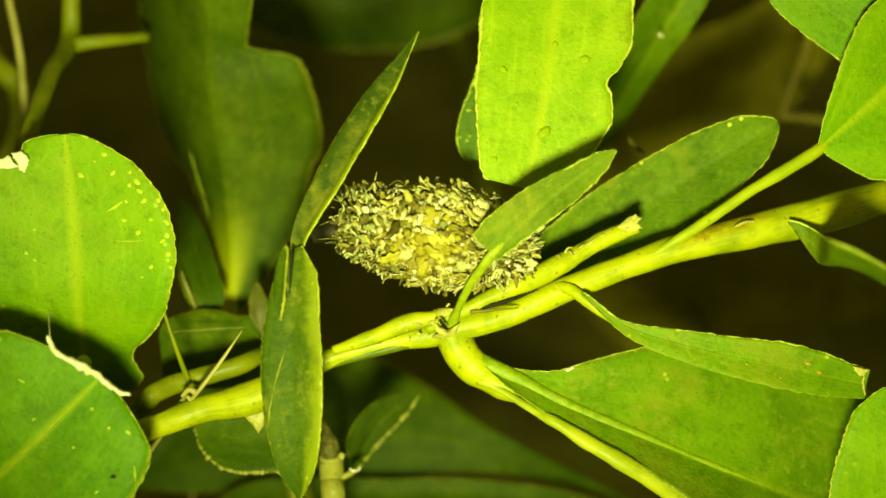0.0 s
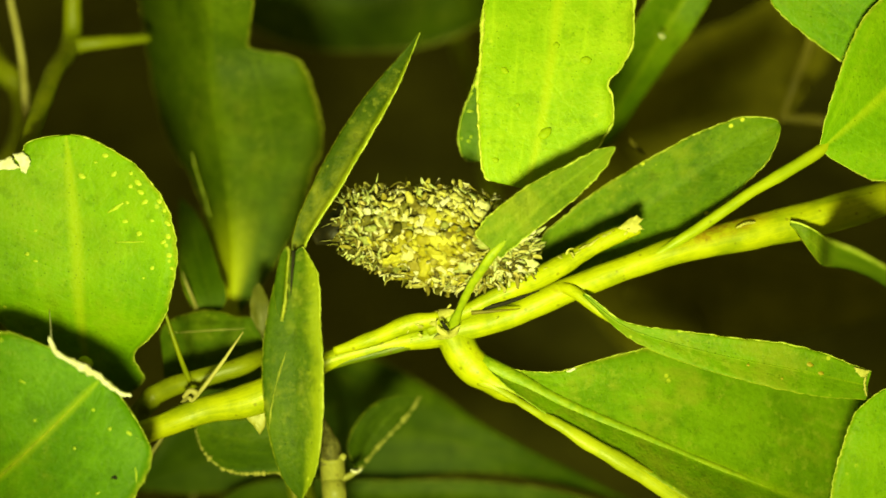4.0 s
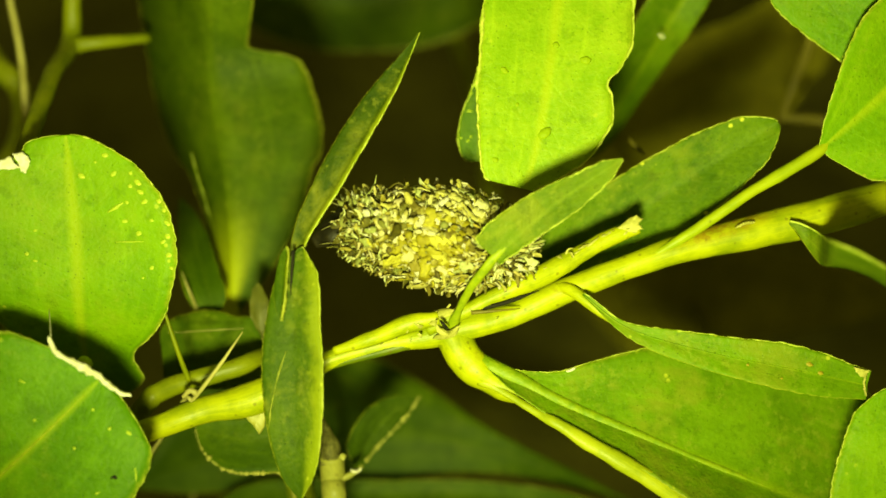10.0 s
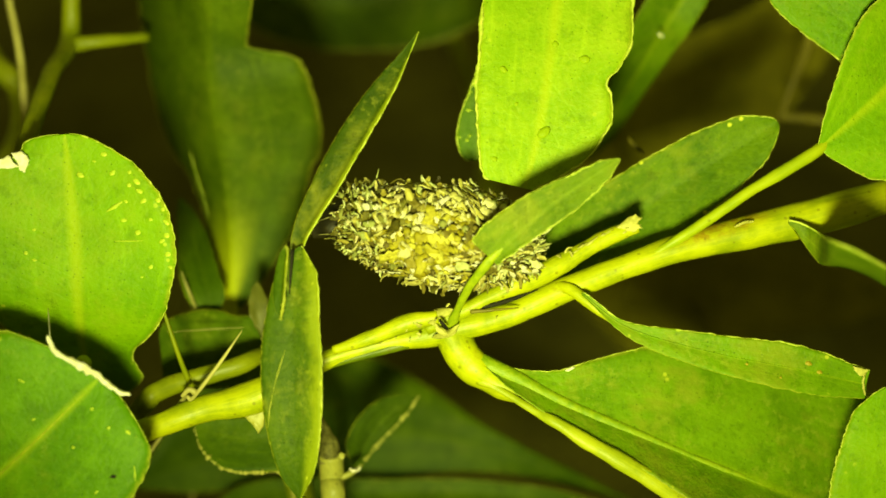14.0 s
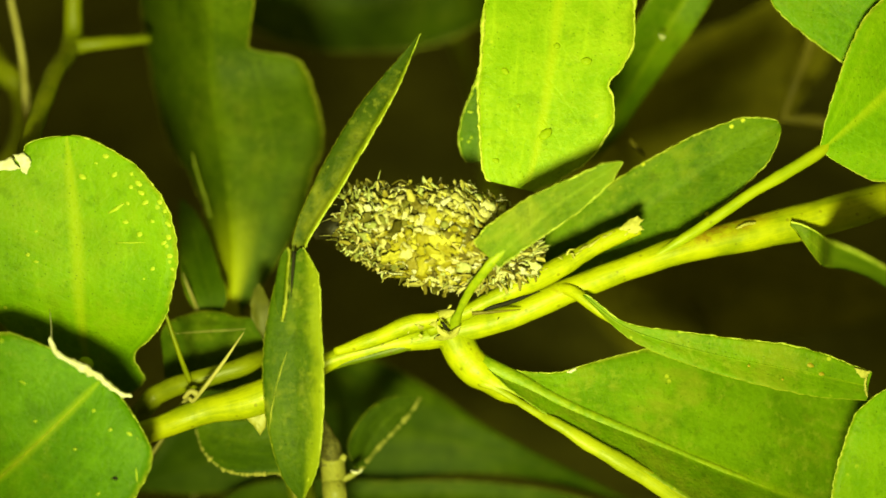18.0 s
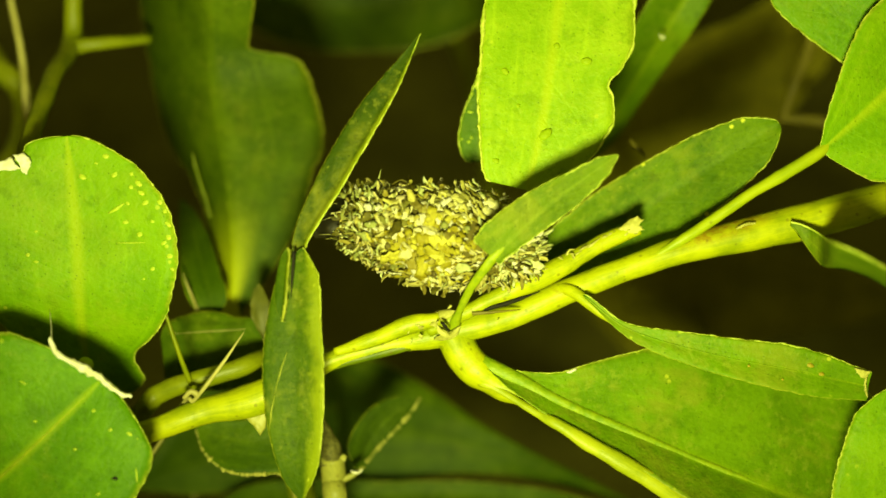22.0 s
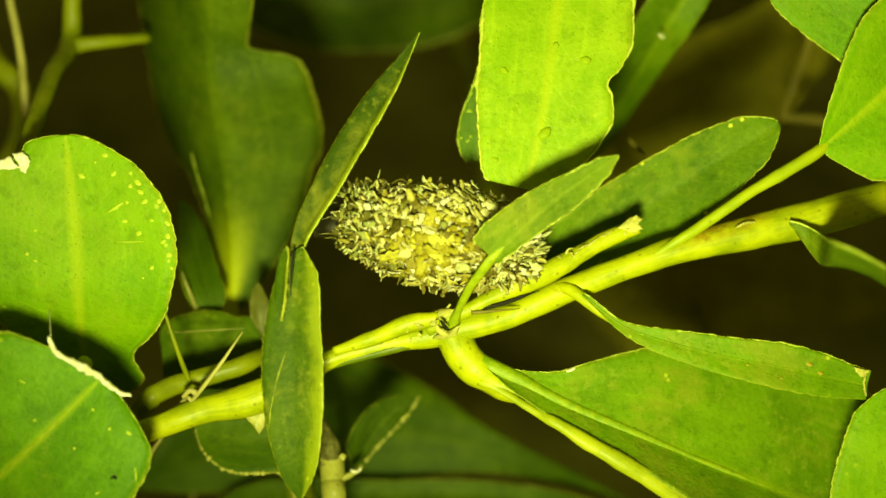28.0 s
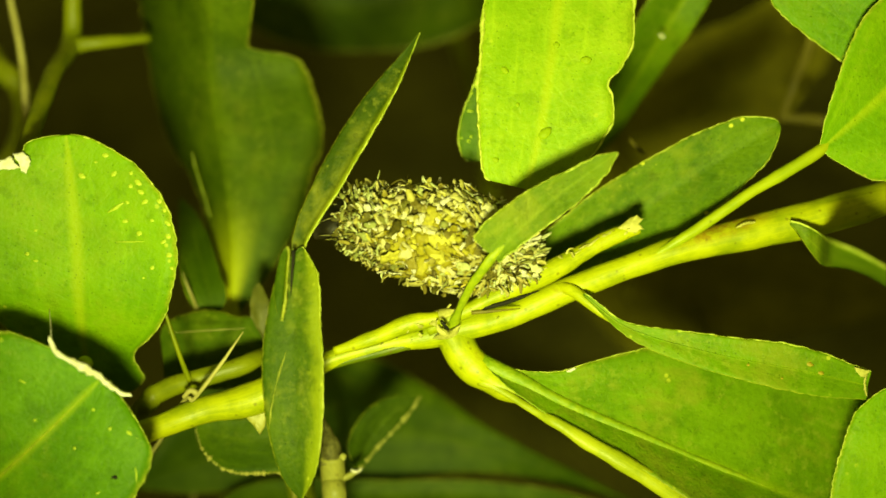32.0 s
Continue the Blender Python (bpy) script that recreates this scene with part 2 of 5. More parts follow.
def flake_material(name, stops, through=0.15):
    """Dry petals and chaff, one tone per piece."""
    n = Nodes(name, 0.6, 0.3)
    r = n.add("ShaderNodeObjectInfo").outputs["Random"]
    i = n.add("ShaderNodeNewGeometry").outputs["Random Per Island"]
    pick = n.math("FRACT", n.math("ADD", r, i))
    ramp = n.add("ShaderNodeValToRGB")
    for k, (p, c) in enumerate(stops):
        e = ramp.color_ramp.elements[k] if k < 2 else ramp.color_ramp.elements.new(p)
        e.position, e.color = p, (*c, 1)
    n.link(pick, ramp.inputs[0])
    g = n.noise(3200, 3, 0.65)
    base = n.mix(n.ramp(g, 0.35, 0.62, 0.42, 0.0), ramp.outputs[0], (0.20, 0.16, 0.012))
    n.bump(g, 0.00015, 0.6)
    return n.colour(base, through)


M_CHAFF = (
    flake_material("dry_chaff", ((0.0, (0.09, 0.072, 0.0181)), (0.14, (0.27, 0.225, 0.0316)), (0.35, (0.45, 0.405, 0.0775)), (0.65, (0.594, 0.549, 0.226)), (0.9, (0.792, 0.765, 0.658)), (1.0, (0.594, 0.468, 0.0478)))),
    flake_material("ochre_chaff", ((0.0, (0.324, 0.261, 0.0072)), (0.4, (0.45, 0.396, 0.018)), (0.8, (0.54, 0.486, 0.036)), (1.0, (0.765, 0.72, 0.108))), 0.3),
    flake_material("weathered_chaff", ((0.0, (0.045, 0.0405, 0.00432)), (0.30, (0.144, 0.135, 0.0126)), (0.6, (0.342, 0.378, 0.117)), (1.0, (0.72, 0.756, 0.405)))),
    flake_material("pale_petal", ((0.0, (0.45, 0.414, 0.072)), (0.4, (0.594, 0.558, 0.144)), (0.7, (0.756, 0.72, 0.306)), (1.0, (0.828, 0.81, 0.495))), 0.2),
)
M_BODY = plain_plant("caterpillar_skin", (0.006, 0.005, 0.0006), (0.018, 0.014, 0.002), 900, 0.6, 0.0)
M_FELT = plain_plant("felted_skin", (0.07, 0.055, 0.006), (0.15, 0.125, 0.010), 1400, 0.8, 0.0)
# near-black tone for parts that stand in for shaded gaps and holes
M_GAP = plain_plant("shaded_gap", (0.004, 0.004, 0.001), (0.010, 0.009, 0.002), 900, 0.8, 0.0)


def soil_material():
    n = Nodes("damp_soil", 0.9, 0.2)
    a = n.noise(45, 5, 0.6)
    b = n.noise(420, 5, 0.7)
    base = n.mix(n.ramp(a, 0.35, 0.65), (0.108, 0.101, 0.013), (0.168, 0.157, 0.020))
    base = n.mix(n.ramp(b, 0.58, 0.70, 0.0, 0.6), base, (0.165, 0.122, 0.011))
    n.bump(n.math("ADD", a, b), 0.004, 0.8)
    return n.colour(base)


M_SOIL = soil_material()


# ---- building helpers ----
ORIGIN = {}
BLADES = {}


def thing(name, at, label, category, group="", kind=""):
    """An empty at the thing's foot (millimetres in the local axes)."""
    ob = new(name)
    ob.empty_display_size = 0.005
    ob.matrix_world = BASE @ Matrix.Translation(Vector(at) * MM)
    ORIGIN[ob] = Vector(at)
    return tagged(ob, label, category, group, kind)


def part(name, bm, material, parent, label="", origin=None):
    """Link a bmesh built in millimetres as one mesh under its parent, turning about origin."""
    o = Vector(origin) if origin is not None else ORIGIN[parent]
    for v in bm.verts:
        v.co = (v.co - o) * MM
    mesh = bpy.data.meshes.new(name)
    bm.to_mesh(mesh)
    bm.free()
    for p in mesh.polygons:
        p.use_smooth = True
    mesh.materials.append(material)
    ob = new(name, mesh)
    ob.parent = parent
    ob.location = (o - ORIGIN[parent]) * MM
    ORIGIN[ob] = o
    return tagged(ob, label)


def spline(points, n):
    """n + 1 places along a smooth curve through the points."""
    p = [Vector(q) for q in points]
    p = [p[0] * 2 - p[1]] + p + [p[-1] * 2 - p[-2]]
    out = []
    segs = len(p) - 3
    for k in range(n + 1):
        s = k / n * segs
        i = min(int(s), segs - 1)
        t = s - i
        a, b, c, d = p[i:i + 4]
        out.append(0.5 * (2 * b + (c - a) * t + (2 * a - 5 * b + 4 * c - d) * t * t + (3 * b - a - 3 * c + d) * t ** 3))
    return out


def lerp_list(values, f):
    s = f * (len(values) - 1)
    i = min(int(s), len(values) - 2)
    t = s - i
    t = t * t * (3 - 2 * t)
    return values[i] * (1 - t) + values[i + 1] * t


def smooth_list(values, f):
    """A smooth curve through evenly spaced values, at f of its length."""
    s = f * (len(values) - 1)
    i = min(int(s), len(values) - 2)
    t = s - i
    b, c = values[i], values[i + 1]
    a = values[i - 1] if i else 2 * b - c
    d = values[i + 2] if i + 2 < len(values) else 2 * c - b
    return max(0.02, 0.5 * (2 * b + (c - a) * t + (2 * a - 5 * b + 4 * c - d) * t * t + (3 * b - a - 3 * c + d) * t ** 3))


def tube(points, radii, sides=14, steps=0, rough=0.04, seed=0.0, bm=None, flat=1.0):
    """A closed tube with varying radius, slightly uneven."""
    bm = bm or bmesh.new()
    uvl = bm.loops.layers.uv.verify()
    steps = steps or max(8, 7 * (len(points) - 1))
    path = spline(points, steps)
    side = None
    rings = []
    for k, c in enumerate(path):
        t = (path[min(k + 1, steps)] - path[max(k - 1, 0)]).normalized()
        if side is None:
            side = t.cross(Vector((0.2, 0.3, 1))).normalized()
        side = (side - t * side.dot(t)).normalized()
        up = t.cross(side)
        r = lerp_list(radii, k / steps)
        ring = []
        for j in range(sides):
            a = 2 * math.pi * j / sides
            d = side * math.cos(a) + up * math.sin(a) * flat
            w = 1 + rough * (noise.noise(c * 0.55 + d * 0.8 + Vector((seed, 0, 0))) * 2 + 0.8 * noise.noise(c * 2.0 + d * 2.5))
            ring.append(bm.verts.new(c + d * r * w))
        rings.append(ring)
    for k in range(steps):
        for j in range(sides):
            j2 = (j + 1) % sides
            f = bm.faces.new((rings[k][j], rings[k][j2], rings[k + 1][j2], rings[k + 1][j]))
            for lp, q in zip(f.loops, ((k, j), (k, j + 1), (k + 1, j + 1), (k + 1, j))):
                lp[uvl].uv = (q[0] / steps * 3, q[1] / sides)
    bm.faces.new(list(reversed(rings[0])))
    bm.faces.new(rings[-1])
    return bm


class Blade:
    """The surface of one leaf: a bent axis, its widths, fold and cupping."""

    def __init__(self, axis, width, face=(0, 0, 1), shape=(0.7, 0.45), sides=(1.0, 1.0), fold=8.0, folds=None, cup=0.0, end=1.0, start=0.0,
                 bites=(), wave=0.25, seed=0.0, twist=0.0, near=None, off=None, ends=(0.5, 0.5), skew=0.0):
        self.axis, self.width, self.face, self.sides, self.fold, self.cup = axis, width, Vector(face), sides, folds or (fold, fold), cup if isinstance(cup, tuple) else (cup, cup)
        self.end, self.start, self.bites, self.wave, self.seed, self.twist = end, start, bites, wave, seed, twist
        self.widths, self.ends, self.skew = (near, off or near), ends, skew
        a, b = shape
        peak = a / (a + b)
        self.shape, self.top = shape, peak ** a * (1 - peak) ** b
        self.path = spline(axis, 60)
        self.long = sum((q - p).length for p, q in zip(self.path, self.path[1:]))

    def at(self, u, v, lift=0.0):
        s = u * 60
        i = min(int(s), 59)
        c = self.path[i].lerp(self.path[i + 1], s - i)
        t = (self.path[i + 1] - self.path[i]).normalized()
        n = (self.face - t * self.face.dot(t)).normalized()
        n = Matrix.Rotation(radians(self.twist * (u - 0.5)), 3, t) @ n
        r = t.cross(n)
        k = 0 if v < 0 else 1
        if self.widths[0]:
            # half widths at even steps along the axis, rounded off at both ends
            w = smooth_list(self.widths[k], u) * min(1, max(u, 1e-4) / 0.1) ** self.ends[0] * min(1, max(1 - u, 1e-4) / 0.1) ** self.ends[1]
        else:
            a, b = self.shape
            w = self.width / 2 * self.sides[k] * max(u, 1e-4) ** a * max(1 - u, 0) ** b / self.top
        for side, bu, du, depth in self.bites:
            if side == k:
                w *= 1 - depth * math.exp(-((u - bu) / du) ** 4)
        q = abs(v)
        fold = radians(self.fold[k])
        out = w * q * (1 if self.widths[0] else math.cos(fold))
        edge = self.wave * q ** 2 * noise.noise(Vector((u * 3.1 + self.seed, v * 1.3, self.seed)))
        rise = w * q * (math.tan(fold) if self.widths[0] else math.sin(fold)) + self.cup[k] * w * q * q + edge
        jag = 1 + q ** 3 * (0.012 * noise.noise(Vector((u * 40, v * 9, self.seed))) + 0.075 / max(w, 0.6) * noise.noise(Vector((u * self.long * 2.1, 4.0, self.seed))))
        c = c + t * (self.skew * v * w * u ** 4)
        return c + r * (out * jag * (1 if v > 0 else -1)) + n * (rise + lift)

    def span(self, f):
        return self.start + (self.end - self.start) * f


def leaf(parent, axis, width=1.0, material=None, rib=None, rim=None, rim_r=0.05, rib_r=0.13, thick=0.22, label="", name="leaf",
         pivot=None, nu=110, rib_to=0.93, rib_from=0.0, rim_sides=(-1, 1), beads=False, rib_sink=0.1, **shape):
    """One leaf as a part, with its midrib and its toothed margin as sub-parts."""
    blade = Blade(axis, width, **shape)
    nv = 8
    bm = bmesh.new()
    uvl = bm.loops.layers.uv.verify()
    layers = []
    for lift in (0.0, -thick):
        rows = []
        for i in range(nu + 1):
            f = i / nu
            u = blade.span(f ** 1.0 if blade.end < 1 else 1 - (1 - f) ** 1.35)
            rows.append([(bm.verts.new(blade.at(u, j / nv, lift * (1 - 0.7 * abs(j / nv) ** 4))), u, j / nv) for j in range(-nv, nv + 1)])
        layers.append(rows)

    def face(a, b, c, d):
        f = bm.faces.new((a[0], b[0], c[0], d[0]))
        for lp, q in zip(f.loops, (a, b, c, d)):
            lp[uvl].uv = (q[1], q[2])

    top, low = layers
    for i in range(nu):
        for j in range(2 * nv):
            face(top[i][j], top[i][j + 1], top[i + 1][j + 1], top[i + 1][j])
            face(low[i][j], low[i + 1][j], low[i + 1][j + 1], low[i][j + 1])
        for j in (0, 2 * nv):
            face(top[i][j], top[i + 1][j], low[i + 1][j], low[i][j])
    for j in range(2 * nv):
        face(top[nu][j], top[nu][j + 1], low[nu][j + 1], low[nu][j])
        face(top[0][j], low[0][j], low[0][j + 1], top[0][j + 1])
    bmesh.ops.recalc_face_normals(bm, faces=bm.faces)
    ob = part(name, bm, material or M_LEAF, parent, label, pivot or axis[0])
    BLADES[ob] = blade
    # midrib, sunk into the blade
    if rib_r:
        pts = [blade.at(blade.span(rib_from + (rib_to - rib_from) * k / 8), 0.0, -rib_r * rib_sink) for k in range(9)]
        part("midrib", tube(pts, [rib_r * 1.35, rib_r, rib_r * 0.7, rib_r * 0.25], 8, 24, 0.08, blade.seed), rib or M_RIB, ob, origin=ORIGIN[ob])
    # margin: an uneven bead along both edges
    if rim_r and rim_sides:
        rng = random.Random(int(blade.seed * 100) + 7)
        bm = bmesh.new()
        for s in rim_sides:
            count = 150
            pts = [blade.at(blade.span(1 - (1 - k / count) ** 1.35 if blade.end >= 1 else k / count), s, -thick * 0.15) for k in range(count + 1)]
            radii = [rim_r * rng.choice((0.1, 0.1, 0.5, 1.1, 1.4) if beads else (0.4, 0.5, 0.7, 0.8, 1.0, 1.2)) for k in range(count + 1)]
            if not beads:
                for k in range(1, count + 1):
                    radii[k] = 0.6 * radii[k - 1] + 0.4 * radii[k] * rng.choice((0.6, 1.0, 1.4))
            tube(pts, radii, 5, count, 0.5, blade.seed, bm)
        part("margin", bm, rim or M_RIM, ob, origin=ORIGIN[ob])
    return ob


def ragged(parent, path, radius, material, name, label="", seed=1, origin=None):
    """A torn, crusty ridge: short uneven lumps along a line."""
    rng = random.Random(seed)
    bm = bmesh.new()
    count = 26
    pts = [p + Vector([rng.uniform(-0.3, 0.3) * radius for k in range(3)]) for p in spline(path, count)]
    tube(pts, [radius * rng.uniform(0.7, 1.15) * (0.15 + 0.85 * max(0.0, math.sin(math.pi * k / count)) ** 0.25) for k in range(count + 1)], 7, count * 2, 0.35, seed, bm)
    return part(name, bm, material, parent, label, origin)


def slab(parent, outline, thick, material, name, label="", seed=1):
    """A thin flat flake with a ragged outline, slightly domed."""
    rng = random.Random(seed)
    pts = []
    for a, b in zip(outline, outline[1:] + outline[:1]):
        for k in range(4):
            pts.append(Vector(a).lerp(Vector(b), k / 4) + Vector((rng.uniform(-0.06, 0.06), rng.uniform(-0.06, 0.06), rng.uniform(-0.04, 0.04))))
    mid = sum(pts, Vector()) / len(pts)
    bm = bmesh.new()
    rings = [[bm.verts.new(mid + (p - mid) * f + Vector((0, 0, lift + rng.uniform(-0.04, 0.04)))) for p in pts] for f, lift in ((0.55, thick), (0.92, thick * 0.8), (1.0, 0.0), (0.9, -thick))]
    bm.faces.new(rings[0])
    for a, b in zip(rings, rings[1:]):
        for k in range(len(pts)):
            j = (k + 1) % len(pts)
            bm.faces.new((b[k], b[j], a[j], a[k]))
    bm.faces.new(list(reversed(rings[-1])))
    bmesh.ops.recalc_face_normals(bm, faces=bm.faces)
    return part(name, bm, material, parent, label, outline[0])


# ---- the ground ----
def soil():
    side = [math.copysign(abs(k / 60) ** 5 * 120 + abs(k / 60) * 0.35, k) for k in range(-60, 61)]
    bm = bmesh.new()
    grid = []
    for y in side:
        row = []
        for x in side:
            p = Vector((x, y + 0.1, 0))
            near = math.exp(-(x * x + y * y) / 0.35)
            p.z = near * (0.010 * noise.noise(p * 22) + 0.005 * noise.noise(p * 70))
            row.append(bm.verts.new(p))
        grid.append(row)
    for i in range(120):
        for j in range(120):
            bm.faces.new((grid[i][j], grid[i][j + 1], grid[i + 1][j + 1], grid[i + 1][j]))
    mesh = bpy.data.meshes.new("ground")
    bm.to_mesh(mesh)
    bm.free()
    for p in mesh.polygons:
        p.use_smooth = True
    mesh.materials.append(M_SOIL)
    tagged(new("ground", mesh), "dark brown damp garden soil under the plants", "soil", kind="structure")


soil()


# ---- the main shoot with the caterpillar on it ----
shoot = thing("trailing_plant", (-58, -62, -79), "leafy green trailing shoot with a fat yellow-green stem", "plant")
part("stem", tube([(-58, -70, -88), (-46, -34, -30), (-29.51, -15.82, -3.00), (-20.13, -12.28, 0.00), (-16.22, -10.83, 0.00), (-12.47, -9.91, 0.00), (-7.61, -7.39, 0.00), (-3.60, -6.31, 0.00), (0.23, -5.51, 0.00), (4.44, -4.42, 0.00), (8.27, -2.75, 0.00), (12.09, -1.30, 0.00), (15.92, 0.02, 0.00), (20.94, 1.20, -0.20), (24.48, 1.98, -0.50), (27.63, 2.82, -0.70), (30.06, 3.52, -1.00), (33.95, 4.72, -3.00)],
                  [1.0, 0.95, 0.95, 0.80, 0.92, 1.15, 0.66, 0.68, 0.95, 0.85, 0.88, 0.84, 0.94, 1.16, 1.26, 1.26, 1.20, 1.15], 20, 150, 0.03, 3.0), M_STEM, shoot)
part("broken_twig", tube([(-1.10, -5.34, 0.80), (0.60, -4.49, 1.20), (2.86, -3.35, 1.40), (5.12, -2.37, 1.30), (7.62, -1.17, 0.80), (9.74, 0.04, 0.50), (11.46, 0.95, 0.40), (13.10, 1.49, 0.40)],
                  [0.5, 0.50, 0.50, 0.66, 0.72, 0.60, 0.56, 0.42], 12, 60, 0.08, 5.0), M_STEM, shoot, "snapped side twig with a dry frayed end")
part("side_strand", tube([(-7.33, -6.78, 1.00), (-4.67, -5.86, 1.30), (-2.40, -4.95, 1.50), (-0.34, -4.52, 1.60)], [0.32, 0.55, 0.68, 0.5], 10, 30, 0.08, 6.0), M_STEM, shoot)
# strip added to draw the stem's shaded underside, not a separate strand
part("side_strand", tube([(-7.97, -7.95, 0.10), (-5.48, -7.17, 0.25), (-2.82, -6.50, 0.25), (0.42, -5.70, -0.30)], [0.26, 0.34, 0.36, 0.25], 10, 30, 0.08, 6.5), M_UNDER, shoot, "dark green strip for the stem's shaded underside")
# dark lump in place of a shaded slit at the node
part("node_scar", tube([(-0.22, -4.63, 2.60), (-0.04, -4.85, 2.75), (0.30, -5.25, 2.50)], [0.08, 0.13, 0.07], 8, 8), M_GAP, shoot, "dark spot standing in for a shaded slit at the node")
slab(shoot, [(-14.79, -10.54, -0.10), (-13.79, -11.07, -0.10), (-13.03, -11.76, -0.10), (-12.45, -12.53, -0.10), (-12.11, -11.92, -0.10), (-12.11, -9.92, -0.10), (-13.18, -9.92, -0.10)], 0.08, M_GREY, "stipule", "pale papery stipule", 25)

for axis, wide, seed in (([(-1.59, -5.41, 1.00), (-1.02, -4.85, 1.40), (-0.22, -4.30, 1.80), (0.75, -3.98, 1.60)], 0.36, 31.0), ([(-0.75, -5.92, 1.20), (-0.07, -5.77, 1.75), (0.60, -5.49, 2.00), (1.05, -4.97, 1.90)], 0.22, 32.0), ([(-0.52, -4.89, 2.00), (-0.30, -5.33, 2.10), (0.15, -5.64, 2.05), (0.60, -5.65, 1.80)], 0.18, 33.0)):
    leaf(shoot, axis, material=M_PAPER, near=(0.5 * wide, wide, 1.15 * wide, 0.9 * wide, 0.3 * wide), off=(0.4 * wide, 0.8 * wide, wide, wide, 0.5 * wide), fold=-20, cup=-0.4, rib_r=0, rim_r=0, thick=0.08, nu=24, wave=0.35, seed=seed,
         name="sheath_scale", label="grey-white papery scale at the node")
# dark strip laid where the fork only has a shaded gap
part("slit_bract", tube([(1.58, -4.09, 1.60), (3.45, -3.67, 1.70), (4.92, -3.23, 1.60), (6.33, -2.71, 1.30)], [0.10, 0.16, 0.13, 0.04], 8, 20, 0.3), M_GAP, shoot, "dark strip standing in for the shaded gap in the fork")
part("slit_bract", tube([(1.79, -4.15, 1.90), (3.29, -4.04, 1.90), (5.03, -3.91, 1.50)], [0.13, 0.10, 0.03], 8, 14, 0.3), M_BROWN, shoot, "thin brown dry bract in the fork")

fibres = random.Random(21)
for a, b in (((8.18, -0.42, 0.90), (8.68, 0.11, 1.10)), ((8.29, -0.57, 0.90), (9.14, 0.00, 1.10)), ((8.79, -0.19, 0.80), (9.68, 0.42, 1.00)), ((9.40, 0.11, 0.80), (10.36, 0.83, 1.00)), ((11.70, 0.87, 0.60), (12.43, 1.40, 0.80)), ((12.20, 1.18, 0.60), (13.20, 1.59, 0.70)), ((12.31, 1.10, 0.60), (13.05, 1.25, 0.70))):
    mid = (Vector(a) + Vector(b)) / 2 + Vector((fibres.uniform(-0.2, 0.2), fibres.uniform(-0.1, 0.3), 0.1))
    part("fibre", tube([a, mid, b], [0.13, 0.09, 0.03], 6, 8, 0.2, fibres.random() * 9), M_PAPER, shoot, "dry frayed fibre")

slab(shoot, [(11.83, 1.63, 0.78), (12.36, 2.12, 0.78), (12.89, 2.35, 0.78), (13.38, 2.08, 0.78), (13.08, 1.74, 0.78), (13.38, 1.40, 0.78), (12.74, 1.14, 0.78), (12.13, 1.21, 0.78)], 0.10, M_PAPER, "frayed_skin", "pale torn end of the snapped twig", 61)
ragged(shoot, [(8.48, -0.42, 0.85), (9.89, 0.38, 0.80), (11.22, 1.10, 0.75), (12.37, 1.67, 0.70)], 0.17, M_PAPER, "frayed_skin", "pale dry strip along the twig", 62)
ragged(shoot, [(19.49, 1.47, 1.05), (20.16, 1.77, 1.10), (20.79, 1.85, 1.00)], 0.09, M_PAPER, "bark_flake", "pale peeling patch on the stem", 44)

# thick lower branch with the large lower leaf
part("branch", tube([(-0.08, -4.44, -0.80), (0.68, -6.00, -0.30), (1.85, -7.80, 0.00), (3.70, -9.05, 0.10), (6.00, -10.05, 0.20), (8.82, -10.96, 0.20), (12.08, -12.27, 0.10)], [0.9, 1.26, 1.22, 0.98, 0.68, 0.44, 0.22], 18, 60, 0.05, 7.0), M_STEM, shoot)
leaf(shoot, [(2.51, -7.56, 0.60), (5.54, -8.99, 0.70), (8.21, -10.41, 0.60), (13.19, -12.54, 0.30), (17.90, -14.56, -0.30), (23.86, -17.00, -1.00), (33.95, -21.57, -3.00)], material=M_FOLD, near=(0.15, 0.46, 1.20, 2.30, 4.45, 6.80, 8.23, 9.18, 9.57, 8.80, 4.59), off=(0.31, 0.77, 1.09, 1.24, 1.58, 2.00, 2.60, 3.20, 3.06, 2.30, 1.15),
     folds=(-10, 46), rib_r=0.46, rib=M_RIB_SOFT, rib_sink=0.5, rib_to=1.0, face=(0.05, 0.1, 1), seed=1.2, wave=0.6, label="large broad green leaf with a pale midrib", rim_r=0.05, rim_sides=(-1,))
part("petiole", tube([(2.50, -8.62, 0.65), (3.63, -9.30, 0.95), (4.57, -9.85, 1.15), (6.04, -10.74, 1.55), (7.50, -11.49, 2.05), (9.70, -12.79, 2.35), (11.54, -13.85, 2.45), (13.61, -15.09, 2.35), (16.46, -17.06, 2.05)], [0.49, 0.26, 0.24, 0.28, 0.41, 0.53, 0.58, 0.60, 0.56], 12, 60, 0.10, 8.0, flat=0.7), M_STALK, shoot, "bright yellow thickened lower edge of the leaf")
